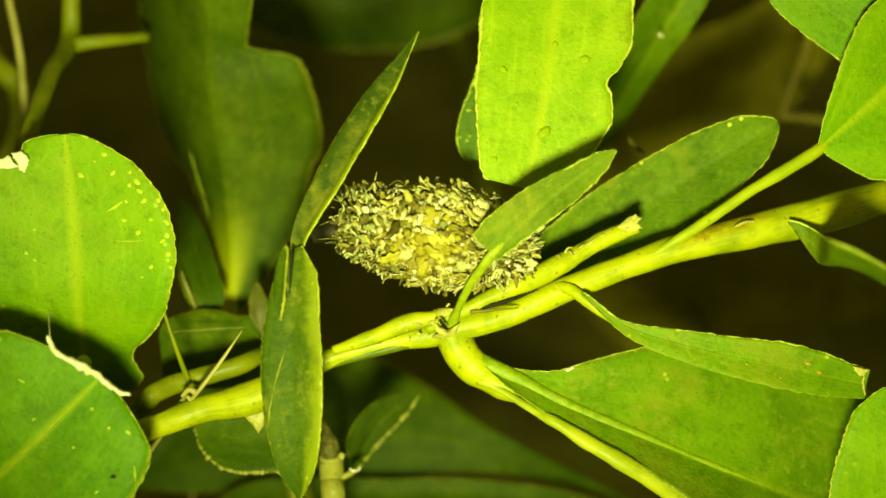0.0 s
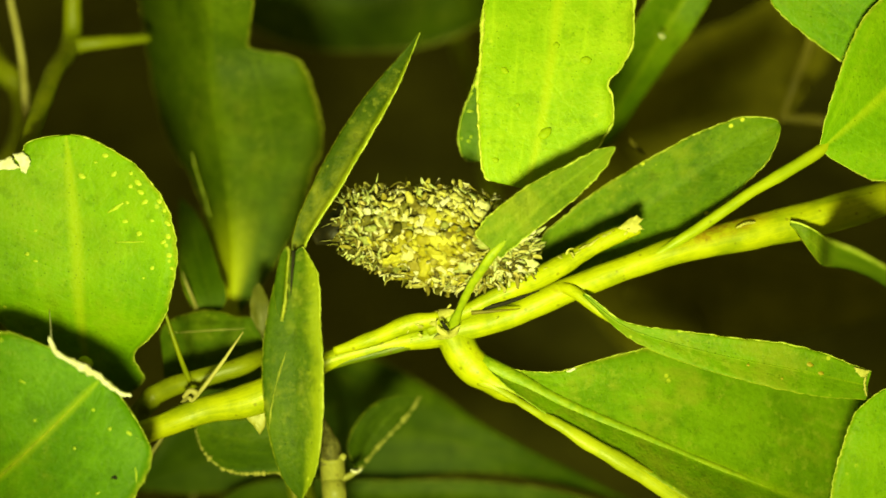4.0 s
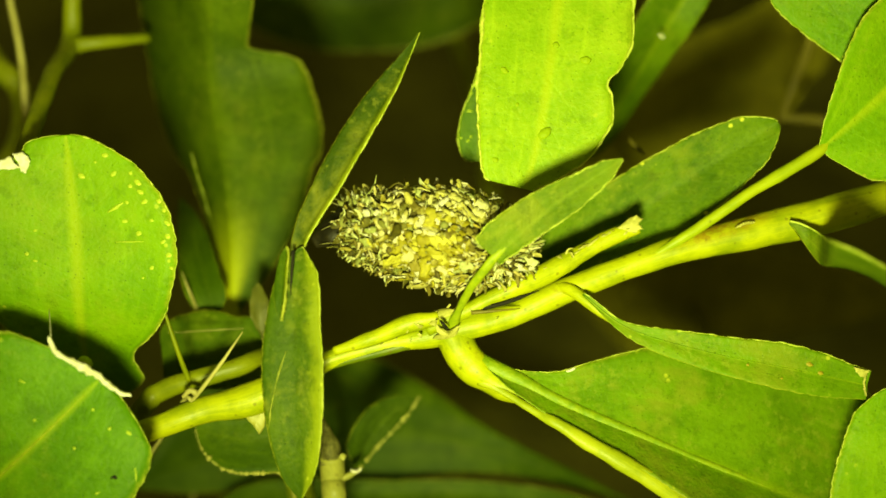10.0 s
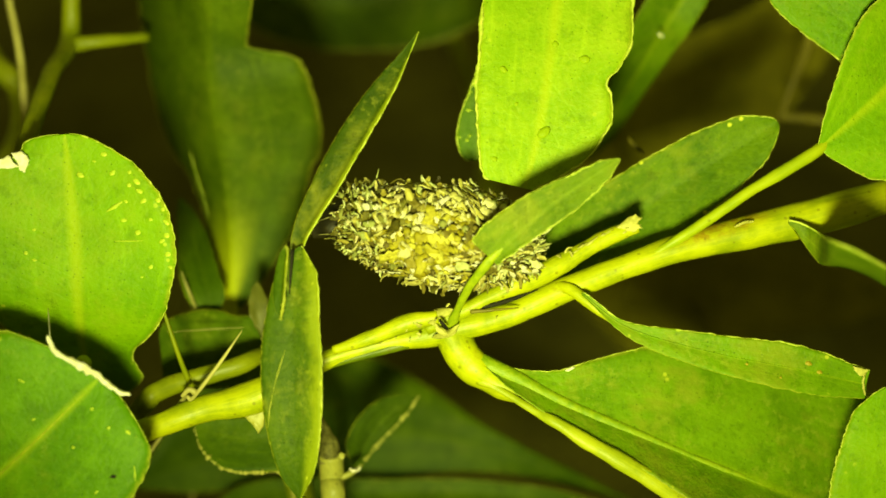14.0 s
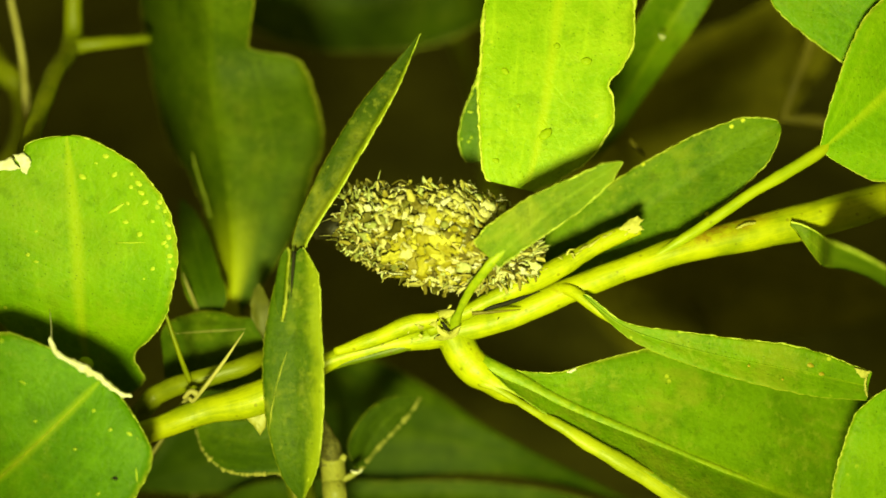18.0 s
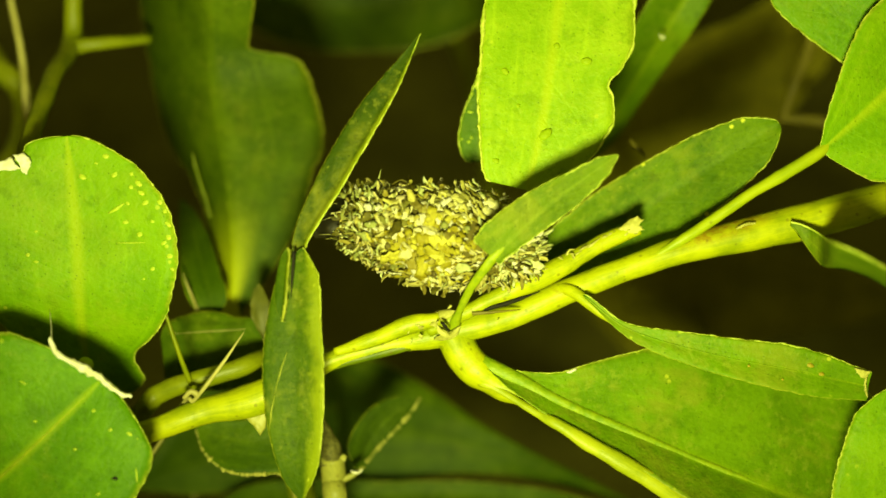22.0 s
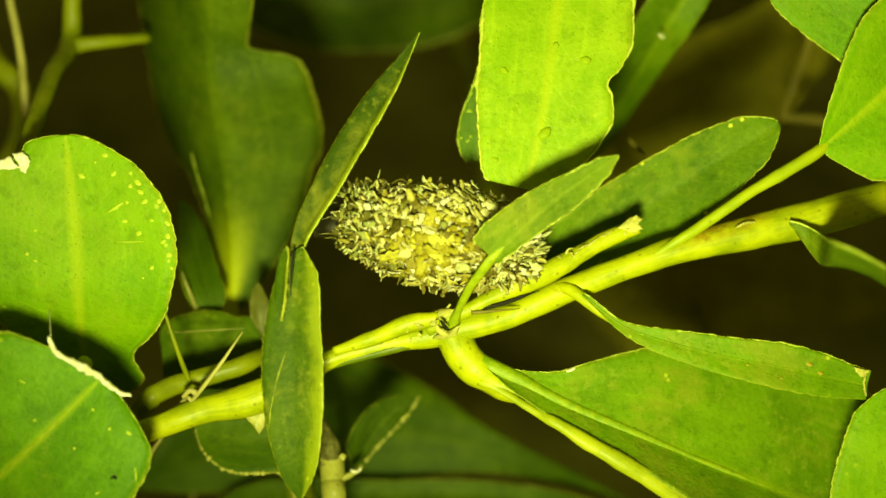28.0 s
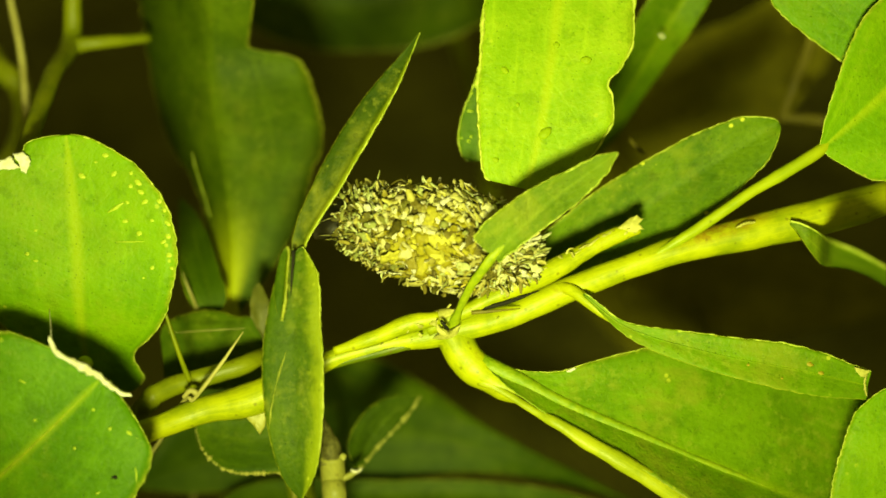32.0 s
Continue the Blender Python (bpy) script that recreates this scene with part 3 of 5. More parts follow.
# narrow leaf above it
part("petiole", tube([(7.08, -3.04, -0.50), (8.03, -2.55, 0.50), (8.90, -2.94, 1.20), (10.04, -3.94, 1.70), (11.74, -5.08, 1.90)], [0.40, 0.46, 0.40, 0.28, 0.2], 10, 30, 0.12, 9.0), M_STEM, shoot)
bitten_leaf = leaf(shoot, [(9.20, -2.95, 1.90), (12.14, -5.18, 2.20), (17.27, -6.71, 2.60), (22.83, -7.82, 2.60), (27.90, -8.94, 2.20)], material=M_BLOOM, near=(0.19, 0.22, 0.26, 0.52, 0.90, 1.16, 1.34, 1.53, 1.49, 1.19, 0.90), off=(0.19, 0.19, 0.37, 0.71, 0.97, 1.19, 1.34, 1.49, 1.49, 1.27, 0.93), ends=(0.2, 0.0),
     fold=10, rib_r=0.06, face=(0.0, 0.2, 1), seed=2.3, wave=0.2, label="narrow green leaf with a bitten-off end", rib=M_BLOOM, rim_sides=(-1,), rim_r=0.055)
slab(shoot, [(26.78, -7.66, 2.75), (27.94, -7.89, 2.60), (27.79, -8.19, 2.60), (27.57, -8.41, 2.60), (27.00, -8.10, 2.75)], 0.06, M_PAPER, "torn_edge", "pale torn leaf end", 11)
ragged(shoot, [(27.63, -8.26, 2.65), (27.57, -8.86, 2.60), (27.75, -9.61, 2.50)], 0.09, M_PAPER, "torn_edge", "pale torn leaf end", 12)
# leaf on a long stalk
part("petiole", tube([(11.52, -1.80, 0.00), (13.18, -0.88, 0.40), (14.85, 0.04, 0.60), (16.59, 1.17, 0.85), (18.57, 2.53, 0.95), (20.83, 4.04, 1.00), (23.29, 5.52, 1.00), (25.09, 6.63, 0.80), (26.76, 7.97, 0.30)], [0.2, 0.32, 0.34, 0.36, 0.36, 0.38, 0.42, 0.42, 0.1], 12, 50, 0.08, 10.0), M_PETIOLE, shoot)
leaf(shoot, [(25.18, 6.77, 1.00), (28.20, 9.41, 1.00), (31.38, 12.19, 0.60), (35.82, 16.11, 0.00)], material=M_BRIGHT, near=(0.57, 1.22, 2.07, 2.83, 3.56, 4.21, 4.74, 4.97, 4.78, 3.83, 1.91), off=(2.10, 3.75, 4.97, 5.74, 6.12, 6.31, 6.12, 5.74, 4.97, 3.83, 1.91), ends=(0.4, 0.5),
     fold=5, rib_r=0, face=(-0.15, -0.3, 1), seed=3.1, wave=0.3, label="broad bright green leaf on a long stalk")
# leaf standing behind the twig
leaf(shoot, [(6.78, -1.58, -5.50), (11.93, 1.45, -4.40), (17.61, 5.37, -2.60), (22.98, 8.74, -1.20)], material=M_SCURF, near=(1.50, 2.25, 2.57, 2.87, 2.93, 2.84, 2.67, 2.46, 2.13, 1.72, 1.16), off=(0.43, 1.47, 2.15, 2.55, 2.77, 2.92, 2.81, 2.63, 2.29, 1.80, 1.32), ends=(0.2, 0.4), folds=(8, 22), face=(0.0, -0.05, 1), rib_r=0, seed=4.4, wave=0.4,
     label="oblong green leaf with a pale rim", rib=M_RIB_DIM)
# small leaf in front of the caterpillar
flapping = leaf(shoot, [(3.21, -0.39, 5.50), (4.63, 1.14, 5.70), (6.40, 2.88, 5.80), (8.46, 4.48, 5.90), (10.84, 6.20, 6.10)], material=M_SOFT, near=(1.90, 1.92, 1.88, 1.75, 1.58, 1.40, 1.20, 1.00, 0.80, 0.60, 0.36), off=(0.47, 0.54, 0.65, 0.79, 0.93, 1.04, 1.08, 1.04, 0.90, 0.65, 0.36), ends=(0.04, 0.5),
                fold=12, face=(-0.1, -0.15, 1), rib_r=0, seed=5.2, wave=0.15, label="small pale green leaf held in front of the caterpillar", pivot=(1.16, -4.47, 1.60))
part("petiole", tube([(0.53, -5.33, 1.00), (1.00, -3.90, 2.40), (1.96, -1.92, 4.40), (2.94, -0.61, 5.30), (4.43, 0.93, 5.55)], [0.38, 0.28, 0.29, 0.34, 0.12], 12, 34, 0.16, 11.0, flat=0.7), M_RIB, flapping)
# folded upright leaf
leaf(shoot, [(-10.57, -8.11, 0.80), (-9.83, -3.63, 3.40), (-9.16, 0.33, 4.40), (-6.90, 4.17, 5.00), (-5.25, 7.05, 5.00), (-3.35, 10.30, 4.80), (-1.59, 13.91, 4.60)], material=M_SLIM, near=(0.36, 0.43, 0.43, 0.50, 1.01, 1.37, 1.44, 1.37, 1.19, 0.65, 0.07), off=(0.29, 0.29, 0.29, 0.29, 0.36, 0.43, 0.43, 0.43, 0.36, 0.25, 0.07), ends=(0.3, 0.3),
     folds=(10, 20), face=(-0.3, 0.05, 1), rib_r=0, seed=6.1, wave=0.15, label="slender folded dark green leaf with a yellow edge", rim_r=0.055, rim_sides=(1,))

ragged(shoot, [(8.17, -8.13, 1.00), (8.46, -8.04, 1.10), (8.77, -7.90, 1.00)], 0.1, M_SCAR, "torn_edge", "pale torn leaf edge", 41)
for u, v, r in ((0.80, -0.35, 0.22), (0.84, -0.1, 0.18), (0.62, 0.2, 0.1), (0.72, 0.5, 0.08)):
    c = BLADES[bitten_leaf].at(u, v, 0.02)
    part("rust_spot", tube([c - Vector((r, 0, 0)), c, c + Vector((r, -r * 0.3, 0))], [r * 0.4, r * 0.8, r * 0.3], 7, 6, 0.4, u * 7, flat=0.4), M_RUST, bitten_leaf, "orange-brown rust spot", c)

# ---- the short shoot in front ----
front = thing("young_shoot", (-12, -58, -83.4), "young shoot with a grey stalk and narrow leaves", "plant")
part("stem", tube([(-12, -66, -92), (-9.5, -30, -25), (-7.96, -18.84, -6.00), (-7.97, -16.64, -5.20), (-8.00, -14.75, -4.60)], [0.95, 0.9, 0.86, 0.86, 0.82], 14, 50, 0.06, 12.0), M_GREY, front)
part("sheath", tube([(-8.05, -15.41, -4.70), (-8.20, -14.25, -5.00), (-8.48, -13.17, -5.40), (-8.77, -12.16, -5.80)], [0.80, 0.72, 0.42, 0.1], 14, 24, 0.12, 12.5), M_DULL_THREAD, front, "withered brown sheath on the cut stalk")
slab(front, [(-7.28, -14.35, -3.70), (-6.88, -14.59, -3.70), (-7.11, -14.90, -3.60), (-7.43, -14.66, -3.60)], 0.05, M_GREY, "bud_scale", "pale dry scale", 15)
part("petiole", tube([(-9.5, -24, -16), (-9.15, -20.62, 0.00), (-9.01, -16.06, 4.50)], [0.5, 0.45, 0.35], 10, 20), M_STALK, front)
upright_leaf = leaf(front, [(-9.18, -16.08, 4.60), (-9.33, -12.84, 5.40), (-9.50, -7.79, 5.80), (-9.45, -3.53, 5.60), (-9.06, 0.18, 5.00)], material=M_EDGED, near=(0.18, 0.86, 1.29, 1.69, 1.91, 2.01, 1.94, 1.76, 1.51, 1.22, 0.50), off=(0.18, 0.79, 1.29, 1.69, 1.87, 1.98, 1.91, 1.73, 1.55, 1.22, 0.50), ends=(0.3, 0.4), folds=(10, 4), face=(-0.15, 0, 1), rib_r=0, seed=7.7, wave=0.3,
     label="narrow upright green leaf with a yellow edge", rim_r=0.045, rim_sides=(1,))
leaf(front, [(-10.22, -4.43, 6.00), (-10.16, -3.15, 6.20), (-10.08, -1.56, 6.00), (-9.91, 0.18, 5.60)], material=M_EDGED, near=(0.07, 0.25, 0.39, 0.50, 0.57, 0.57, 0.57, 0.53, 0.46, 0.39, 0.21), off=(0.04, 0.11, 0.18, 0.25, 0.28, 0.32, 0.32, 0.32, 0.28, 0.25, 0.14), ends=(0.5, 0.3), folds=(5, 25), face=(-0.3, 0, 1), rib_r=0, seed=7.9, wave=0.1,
     label="folded-over lobe with a pale inner edge", rim=M_RIM_DIM, rim_r=0.11, rim_sides=(1,), thick=0.15)
# dark strip put in for the shaded gap beside the lobe
part("slit", tube([(-9.50, -0.04, 5.75), (-9.54, -1.38, 6.00), (-9.64, -2.94, 6.10)], [0.12, 0.10, 0.02], 8, 12, 0.2), M_GAP, front, "dark gap beside the folded lobe")
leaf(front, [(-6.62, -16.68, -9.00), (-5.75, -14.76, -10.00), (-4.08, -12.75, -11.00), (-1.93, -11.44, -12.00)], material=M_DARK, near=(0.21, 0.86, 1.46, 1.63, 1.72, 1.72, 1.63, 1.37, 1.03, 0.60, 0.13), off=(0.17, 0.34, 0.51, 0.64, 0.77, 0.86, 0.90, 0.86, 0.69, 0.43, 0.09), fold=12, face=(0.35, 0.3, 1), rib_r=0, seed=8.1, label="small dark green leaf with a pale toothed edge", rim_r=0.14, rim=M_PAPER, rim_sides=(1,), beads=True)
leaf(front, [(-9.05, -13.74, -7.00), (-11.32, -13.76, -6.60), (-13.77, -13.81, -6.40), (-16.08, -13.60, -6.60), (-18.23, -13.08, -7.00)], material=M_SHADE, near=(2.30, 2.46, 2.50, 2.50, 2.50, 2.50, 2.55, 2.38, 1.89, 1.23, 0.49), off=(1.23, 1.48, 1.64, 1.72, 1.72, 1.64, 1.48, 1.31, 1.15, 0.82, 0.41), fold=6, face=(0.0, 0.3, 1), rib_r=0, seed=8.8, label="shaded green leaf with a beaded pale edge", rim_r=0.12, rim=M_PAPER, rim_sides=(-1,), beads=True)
part("petiole", tube([(-7.95, -16.60, -5.00), (-6.98, -16.28, -5.00), (-6.09, -15.79, -5.00)], [0.3, 0.25, 0.2], 8, 10), M_GREY, front)
ragged(front, [(-6.70, -15.70, -4.50), (-6.21, -15.84, -4.40), (-5.89, -15.62, -4.50)], 0.13, M_SCAR, "bud_scale", "dry papery scales at the node", 14)

# ---- shoot on the left with two round leaves ----
left = thing("round_leaved_plant", (-62, -68, -73), "green plant with round fleshy leaves", "plant")
part("stem", tube([(-62, -76, -82), (-52, -40, -30), (-42, -20, -6), (-40, 4, -4)], [1.1, 1.0, 0.9, 0.7], 14, 40, 0.06, 15.0), M_STALK, left)
part("petiole", tube([(-43.5, -16, -5.5), (-28.38, -10.94, -2.00), (-23.67, -7.43, 2.00)], [0.6, 0.5, 0.5], 10, 20), M_STALK, left)
round_leaf = leaf(left, [(-25.32, -10.11, -5.00), (-24.38, -4.50, 0.90), (-24.22, 0.78, 2.40), (-24.55, 7.45, 3.40)], material=M_BRIGHT, near=(3.2, 4.3, 4.55, 5.55, 6.27, 6.64, 6.64, 6.34, 5.90, 5.35, 4.61), off=(3.35, 3.9, 3.4, 4.96, 5.90, 6.31, 6.60, 6.48, 5.75, 4.25, 2.6), ends=(0.1, 0.34),
     fold=3, face=(0.05, 0.0, 1), rib_r=0, seed=9.3, wave=0.5, label="round bright green leaf with a chewed corner", bites=((0, 0.945, 0.03, 0.22),), rim_r=0.06, nu=130)
slab(left, [(-29.51, 5.74, 3.75), (-28.57, 5.85, 3.75), (-28.01, 6.09, 3.85), (-27.80, 5.73, 3.85), (-27.32, 5.29, 3.95), (-28.08, 5.18, 3.85), (-29.51, 5.08, 3.75)], 0.10, M_SCAR, "torn_edge", "white dried chewed corner", 16)
slab(left, [(-27.84, 6.19, 3.95), (-27.22, 6.31, 3.85), (-26.73, 5.88, 3.85), (-26.81, 5.29, 3.85), (-26.99, 4.89, 3.85), (-27.32, 5.14, 3.95), (-27.54, 5.72, 3.95)], 0.10, M_SCAR, "torn_edge", "white dried chewed corner", 18)
torn_leaf = leaf(left, [(-35.37, -20.45, 5.00), (-30.10, -16.18, 6.50), (-26.33, -12.96, 7.20), (-23.54, -10.27, 7.20), (-21.29, -8.02, 7.00)], material=M_LEAF, near=(1.05, 3.15, 4.55, 5.60, 6.30, 6.65, 6.83, 6.86, 6.72, 5.95, 4.55), off=(1.05, 3.15, 4.55, 5.60, 6.30, 6.65, 6.79, 6.65, 6.23, 5.25, 2.73), ends=(0.5, 0.28),
     fold=4, face=(0.0, -0.05, 1), rib_r=0.10, seed=10.6, wave=0.4, label="round green leaf with a torn white edge", rib_to=0.9, skew=0.12)
part("petiole", tube([(-50, -35, -22), (-44, -28, -2), (-35.37, -20.09, 5.00)], [0.6, 0.5, 0.45], 10, 20), M_STALK, left)
ragged(left, [(-24.40, -5.33, 7.35), (-23.90, -6.23, 7.50), (-23.05, -6.85, 7.55), (-21.79, -7.47, 7.55), (-20.80, -8.17, 7.50), (-20.13, -8.71, 7.40), (-19.31, -9.08, 7.20)], 0.20, M_SCAR, "torn_edge", "white dried torn leaf edge", 17)


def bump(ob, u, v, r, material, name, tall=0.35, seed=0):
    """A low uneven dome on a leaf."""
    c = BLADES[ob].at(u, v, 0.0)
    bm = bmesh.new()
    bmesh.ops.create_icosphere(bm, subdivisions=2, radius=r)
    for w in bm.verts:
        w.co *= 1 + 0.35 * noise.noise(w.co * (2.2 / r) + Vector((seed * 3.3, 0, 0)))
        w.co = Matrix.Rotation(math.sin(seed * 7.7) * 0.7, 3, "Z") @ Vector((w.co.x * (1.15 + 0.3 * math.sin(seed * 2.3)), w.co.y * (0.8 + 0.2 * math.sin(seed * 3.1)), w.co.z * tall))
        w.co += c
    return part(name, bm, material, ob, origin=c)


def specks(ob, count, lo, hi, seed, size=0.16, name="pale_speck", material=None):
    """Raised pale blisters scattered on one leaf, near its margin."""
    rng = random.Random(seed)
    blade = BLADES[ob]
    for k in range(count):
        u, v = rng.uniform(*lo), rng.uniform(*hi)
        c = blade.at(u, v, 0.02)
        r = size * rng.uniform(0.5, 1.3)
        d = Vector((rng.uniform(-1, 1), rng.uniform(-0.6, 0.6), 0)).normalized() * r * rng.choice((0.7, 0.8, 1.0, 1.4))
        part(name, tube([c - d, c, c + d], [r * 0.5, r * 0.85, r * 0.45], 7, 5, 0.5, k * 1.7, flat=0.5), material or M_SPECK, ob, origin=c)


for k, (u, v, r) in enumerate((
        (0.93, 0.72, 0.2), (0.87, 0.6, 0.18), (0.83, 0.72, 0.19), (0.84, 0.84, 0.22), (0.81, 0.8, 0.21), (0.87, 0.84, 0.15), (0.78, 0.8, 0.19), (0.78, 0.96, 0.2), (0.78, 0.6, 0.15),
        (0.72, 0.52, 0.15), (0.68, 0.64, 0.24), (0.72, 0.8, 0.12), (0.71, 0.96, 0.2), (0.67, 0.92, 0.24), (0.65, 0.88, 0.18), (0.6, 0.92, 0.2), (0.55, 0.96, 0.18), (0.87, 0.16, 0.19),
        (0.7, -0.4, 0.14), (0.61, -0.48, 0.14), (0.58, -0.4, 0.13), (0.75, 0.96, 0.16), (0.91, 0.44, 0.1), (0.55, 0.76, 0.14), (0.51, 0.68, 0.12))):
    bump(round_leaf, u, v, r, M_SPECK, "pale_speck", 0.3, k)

def scratch(ob, a, b, r=0.05, material=None, name="scratch"):
    """A thin healed scratch on one leaf, between two places on its blade."""
    blade = BLADES[ob]
    pts = [blade.at(a[0] + (b[0] - a[0]) * k / 4, a[1] + (b[1] - a[1]) * k / 4, 0.02) for k in range(5)]
    part(name, tube(pts, [r * 0.5, r, r * 0.4], 6, 10, 0.3, a[0] * 9), material or M_SPECK, ob, origin=pts[2])

scratch(round_leaf, (0.75, 0.36), (0.78, 0.56), 0.11)
scratch(round_leaf, (0.65, 0.40), (0.65, 0.68), 0.05)
scratch(torn_leaf, (0.80, 0.86), (0.76, 0.94), 0.06)
scratch(torn_leaf, (0.74, -0.5), (0.75, -0.44), 0.07)
for a, b, r in (((0.335, -0.93), (0.44, -0.62), 0.05), ((0.44, -0.62), (0.58, -0.2), 0.045)):
    scratch(upright_leaf, a, b, r, M_RIM_DIM, "crease")
# dark speck on the blade in place of an opening
hole = BLADES[torn_leaf].at(0.70, 0.72, 0.01)
part("hole", tube([hole, hole + Vector((0.22, 0.05, 0)), hole + Vector((0.4, -0.03, 0))], [0.06, 0.14, 0.06], 7, 6, 0.3, flat=0.5), M_GAP, torn_leaf, "small dark hole", hole)
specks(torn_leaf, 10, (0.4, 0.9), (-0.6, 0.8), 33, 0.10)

part("silk_thread", tube([(-25.45, -3.82, 4.00), (-24.73, -4.58, 6.00), (-24.24, -5.40, 7.40)], [0.03, 0.035, 0.03], 5, 8, 0.1), M_SCAR, left, "fine pale silk thread")
part("silk_thread", tube([(-19.81, -5.97, -5.00), (-17.31, -5.84, -5.50), (-14.53, -5.71, -6.00)], [0.03, 0.04, 0.03], 5, 10, 0.1), M_DRY, left, "fine pale silk thread")

# ---- hanging leaves from above ----
upper = thing("overhanging_plant", (95, -20, -121.4), "leafy green branch bending over from behind", "plant")
part("stem", tube([(95, -28, -130), (80, 10, -70), (50, 30, -30), (24, 33, -10), (10, 33, -3)], [1.3, 1.2, 1.1, 0.9, 0.7], 14, 50, 0.06, 18.0), M_STALK, upper)
notched_leaf = leaf(upper, [(10.5, 32, -3), (8.27, 21.08, 0.00), (7.67, 16.75, 0.60), (7.04, 11.77, 0.90), (6.28, 7.23, 0.90), (5.53, 4.05, 0.80)], material=M_PALE,
     near=(0.38, 1.51, 3.97, 4.84, 5.14, 5.22, 4.35, 4.61, 3.82, 2.34, 0.53), off=(0.38, 1.51, 3.97, 4.84, 5.03, 4.88, 4.76, 4.50, 4.04, 3.62, 3.10), ends=(0.5, 0.03), fold=4, face=(0, -0.3, 1), rib_r=0, seed=11.5, wave=0.3,
     label="hanging bright green leaf with a notched edge", bites=((0, 0.60, 0.022, 0.07),), rim_r=0.13, nu=130)
behind_leaf = leaf(upper, [(10, 33, -4), (4.65, 20.10, -4.00), (3.39, 14.57, -4.50), (2.68, 10.59, -5.00), (2.53, 6.41, -5.50)], material=M_DEEP, near=(0.20, 0.32, 0.49, 0.65, 0.81, 0.97, 1.14, 1.22, 1.22, 1.14, 0.81), off=(0.16, 0.24, 0.32, 0.41, 0.49, 0.49, 0.57, 0.81, 1.30, 1.54, 1.54), ends=(0.3, 0.15),
     fold=10, face=(-0.2, 0, 1), rib_r=0, seed=12.2, label="narrow dark leaf with a pale toothed edge", rim_r=0.085)
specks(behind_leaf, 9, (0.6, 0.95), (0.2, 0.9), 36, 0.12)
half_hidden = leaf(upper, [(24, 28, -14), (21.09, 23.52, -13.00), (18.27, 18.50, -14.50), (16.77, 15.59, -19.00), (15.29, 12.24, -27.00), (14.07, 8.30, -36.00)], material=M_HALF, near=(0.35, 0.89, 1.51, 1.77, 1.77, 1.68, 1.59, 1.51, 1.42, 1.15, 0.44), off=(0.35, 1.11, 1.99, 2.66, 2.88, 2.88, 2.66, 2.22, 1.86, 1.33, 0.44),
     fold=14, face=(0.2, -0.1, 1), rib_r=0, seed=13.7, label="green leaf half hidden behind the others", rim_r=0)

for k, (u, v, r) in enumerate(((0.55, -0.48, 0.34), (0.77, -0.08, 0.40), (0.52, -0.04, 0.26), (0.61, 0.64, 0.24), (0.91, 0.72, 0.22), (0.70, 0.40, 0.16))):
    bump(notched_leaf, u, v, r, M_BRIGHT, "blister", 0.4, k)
part("tendril", tube([(14.38, 8.72, -12.00), (14.58, 8.25, -11.60), (15.07, 7.71, -11.40), (15.63, 7.29, -11.60)], [0.08, 0.16, 0.14, 0.05], 7, 14, 0.2), M_BROWN, half_hidden, "short dry brown tendril", (15.63, 7.29, -11.60))
speck_at = Vector((16.95, 16.64, -12.40))
part("pale_speck", tube([speck_at + Vector((-0.2, 0.2, 0)), speck_at, speck_at + Vector((0.2, -0.1, 0))], [0.06, 0.13, 0.07], 7, 6), M_SCAR, half_hidden, origin=speck_at)

# ---- plant at the right edge ----
def standing_leaf(parent, lower, upper, material, label):
    """A leaf turned on edge: a blade spanned between its two margins, with a bead along the upper one."""
    nu, nv, thick = 60, 8, 0.16
    low, high = spline(lower, nu), spline(upper, nu)
    bm = bmesh.new()
    uvl = bm.loops.layers.uv.verify()
    back = Vector((0.0, -0.6, -0.8)) * thick
    layers = []
    for shift in (Vector(), back):
        layers.append([[(bm.verts.new(low[i].lerp(high[i], j / nv) + shift + Vector((0, -0.12, 0)) * math.sin(math.pi * j / nv)), i / nu, 2 * j / nv - 1) for j in range(nv + 1)] for i in range(nu + 1)])
    top, under = layers

    def face(*corners):
        f = bm.faces.new([c[0] for c in corners])
        for lp, c in zip(f.loops, corners):
            lp[uvl].uv = c[1:]

    for i in range(nu):
        for j in range(nv):
            face(top[i][j], top[i + 1][j], top[i + 1][j + 1], top[i][j + 1])
            face(under[i][j], under[i][j + 1], under[i + 1][j + 1], under[i + 1][j])
        for j in (0, nv):
            face(top[i][j], under[i][j], under[i + 1][j], top[i + 1][j])
    for i in (0, nu):
        for j in range(nv):
            face(top[i][j], top[i][j + 1], under[i][j + 1], under[i][j])
    bmesh.ops.recalc_face_normals(bm, faces=bm.faces)
    ob = part("leaf", bm, material, parent, label, lower[0])
    part("margin", tube(upper, [0.07] * len(upper), 6, 90, 0.5, 4.0), M_RIM, ob, origin=ORIGIN[ob])
    return ob


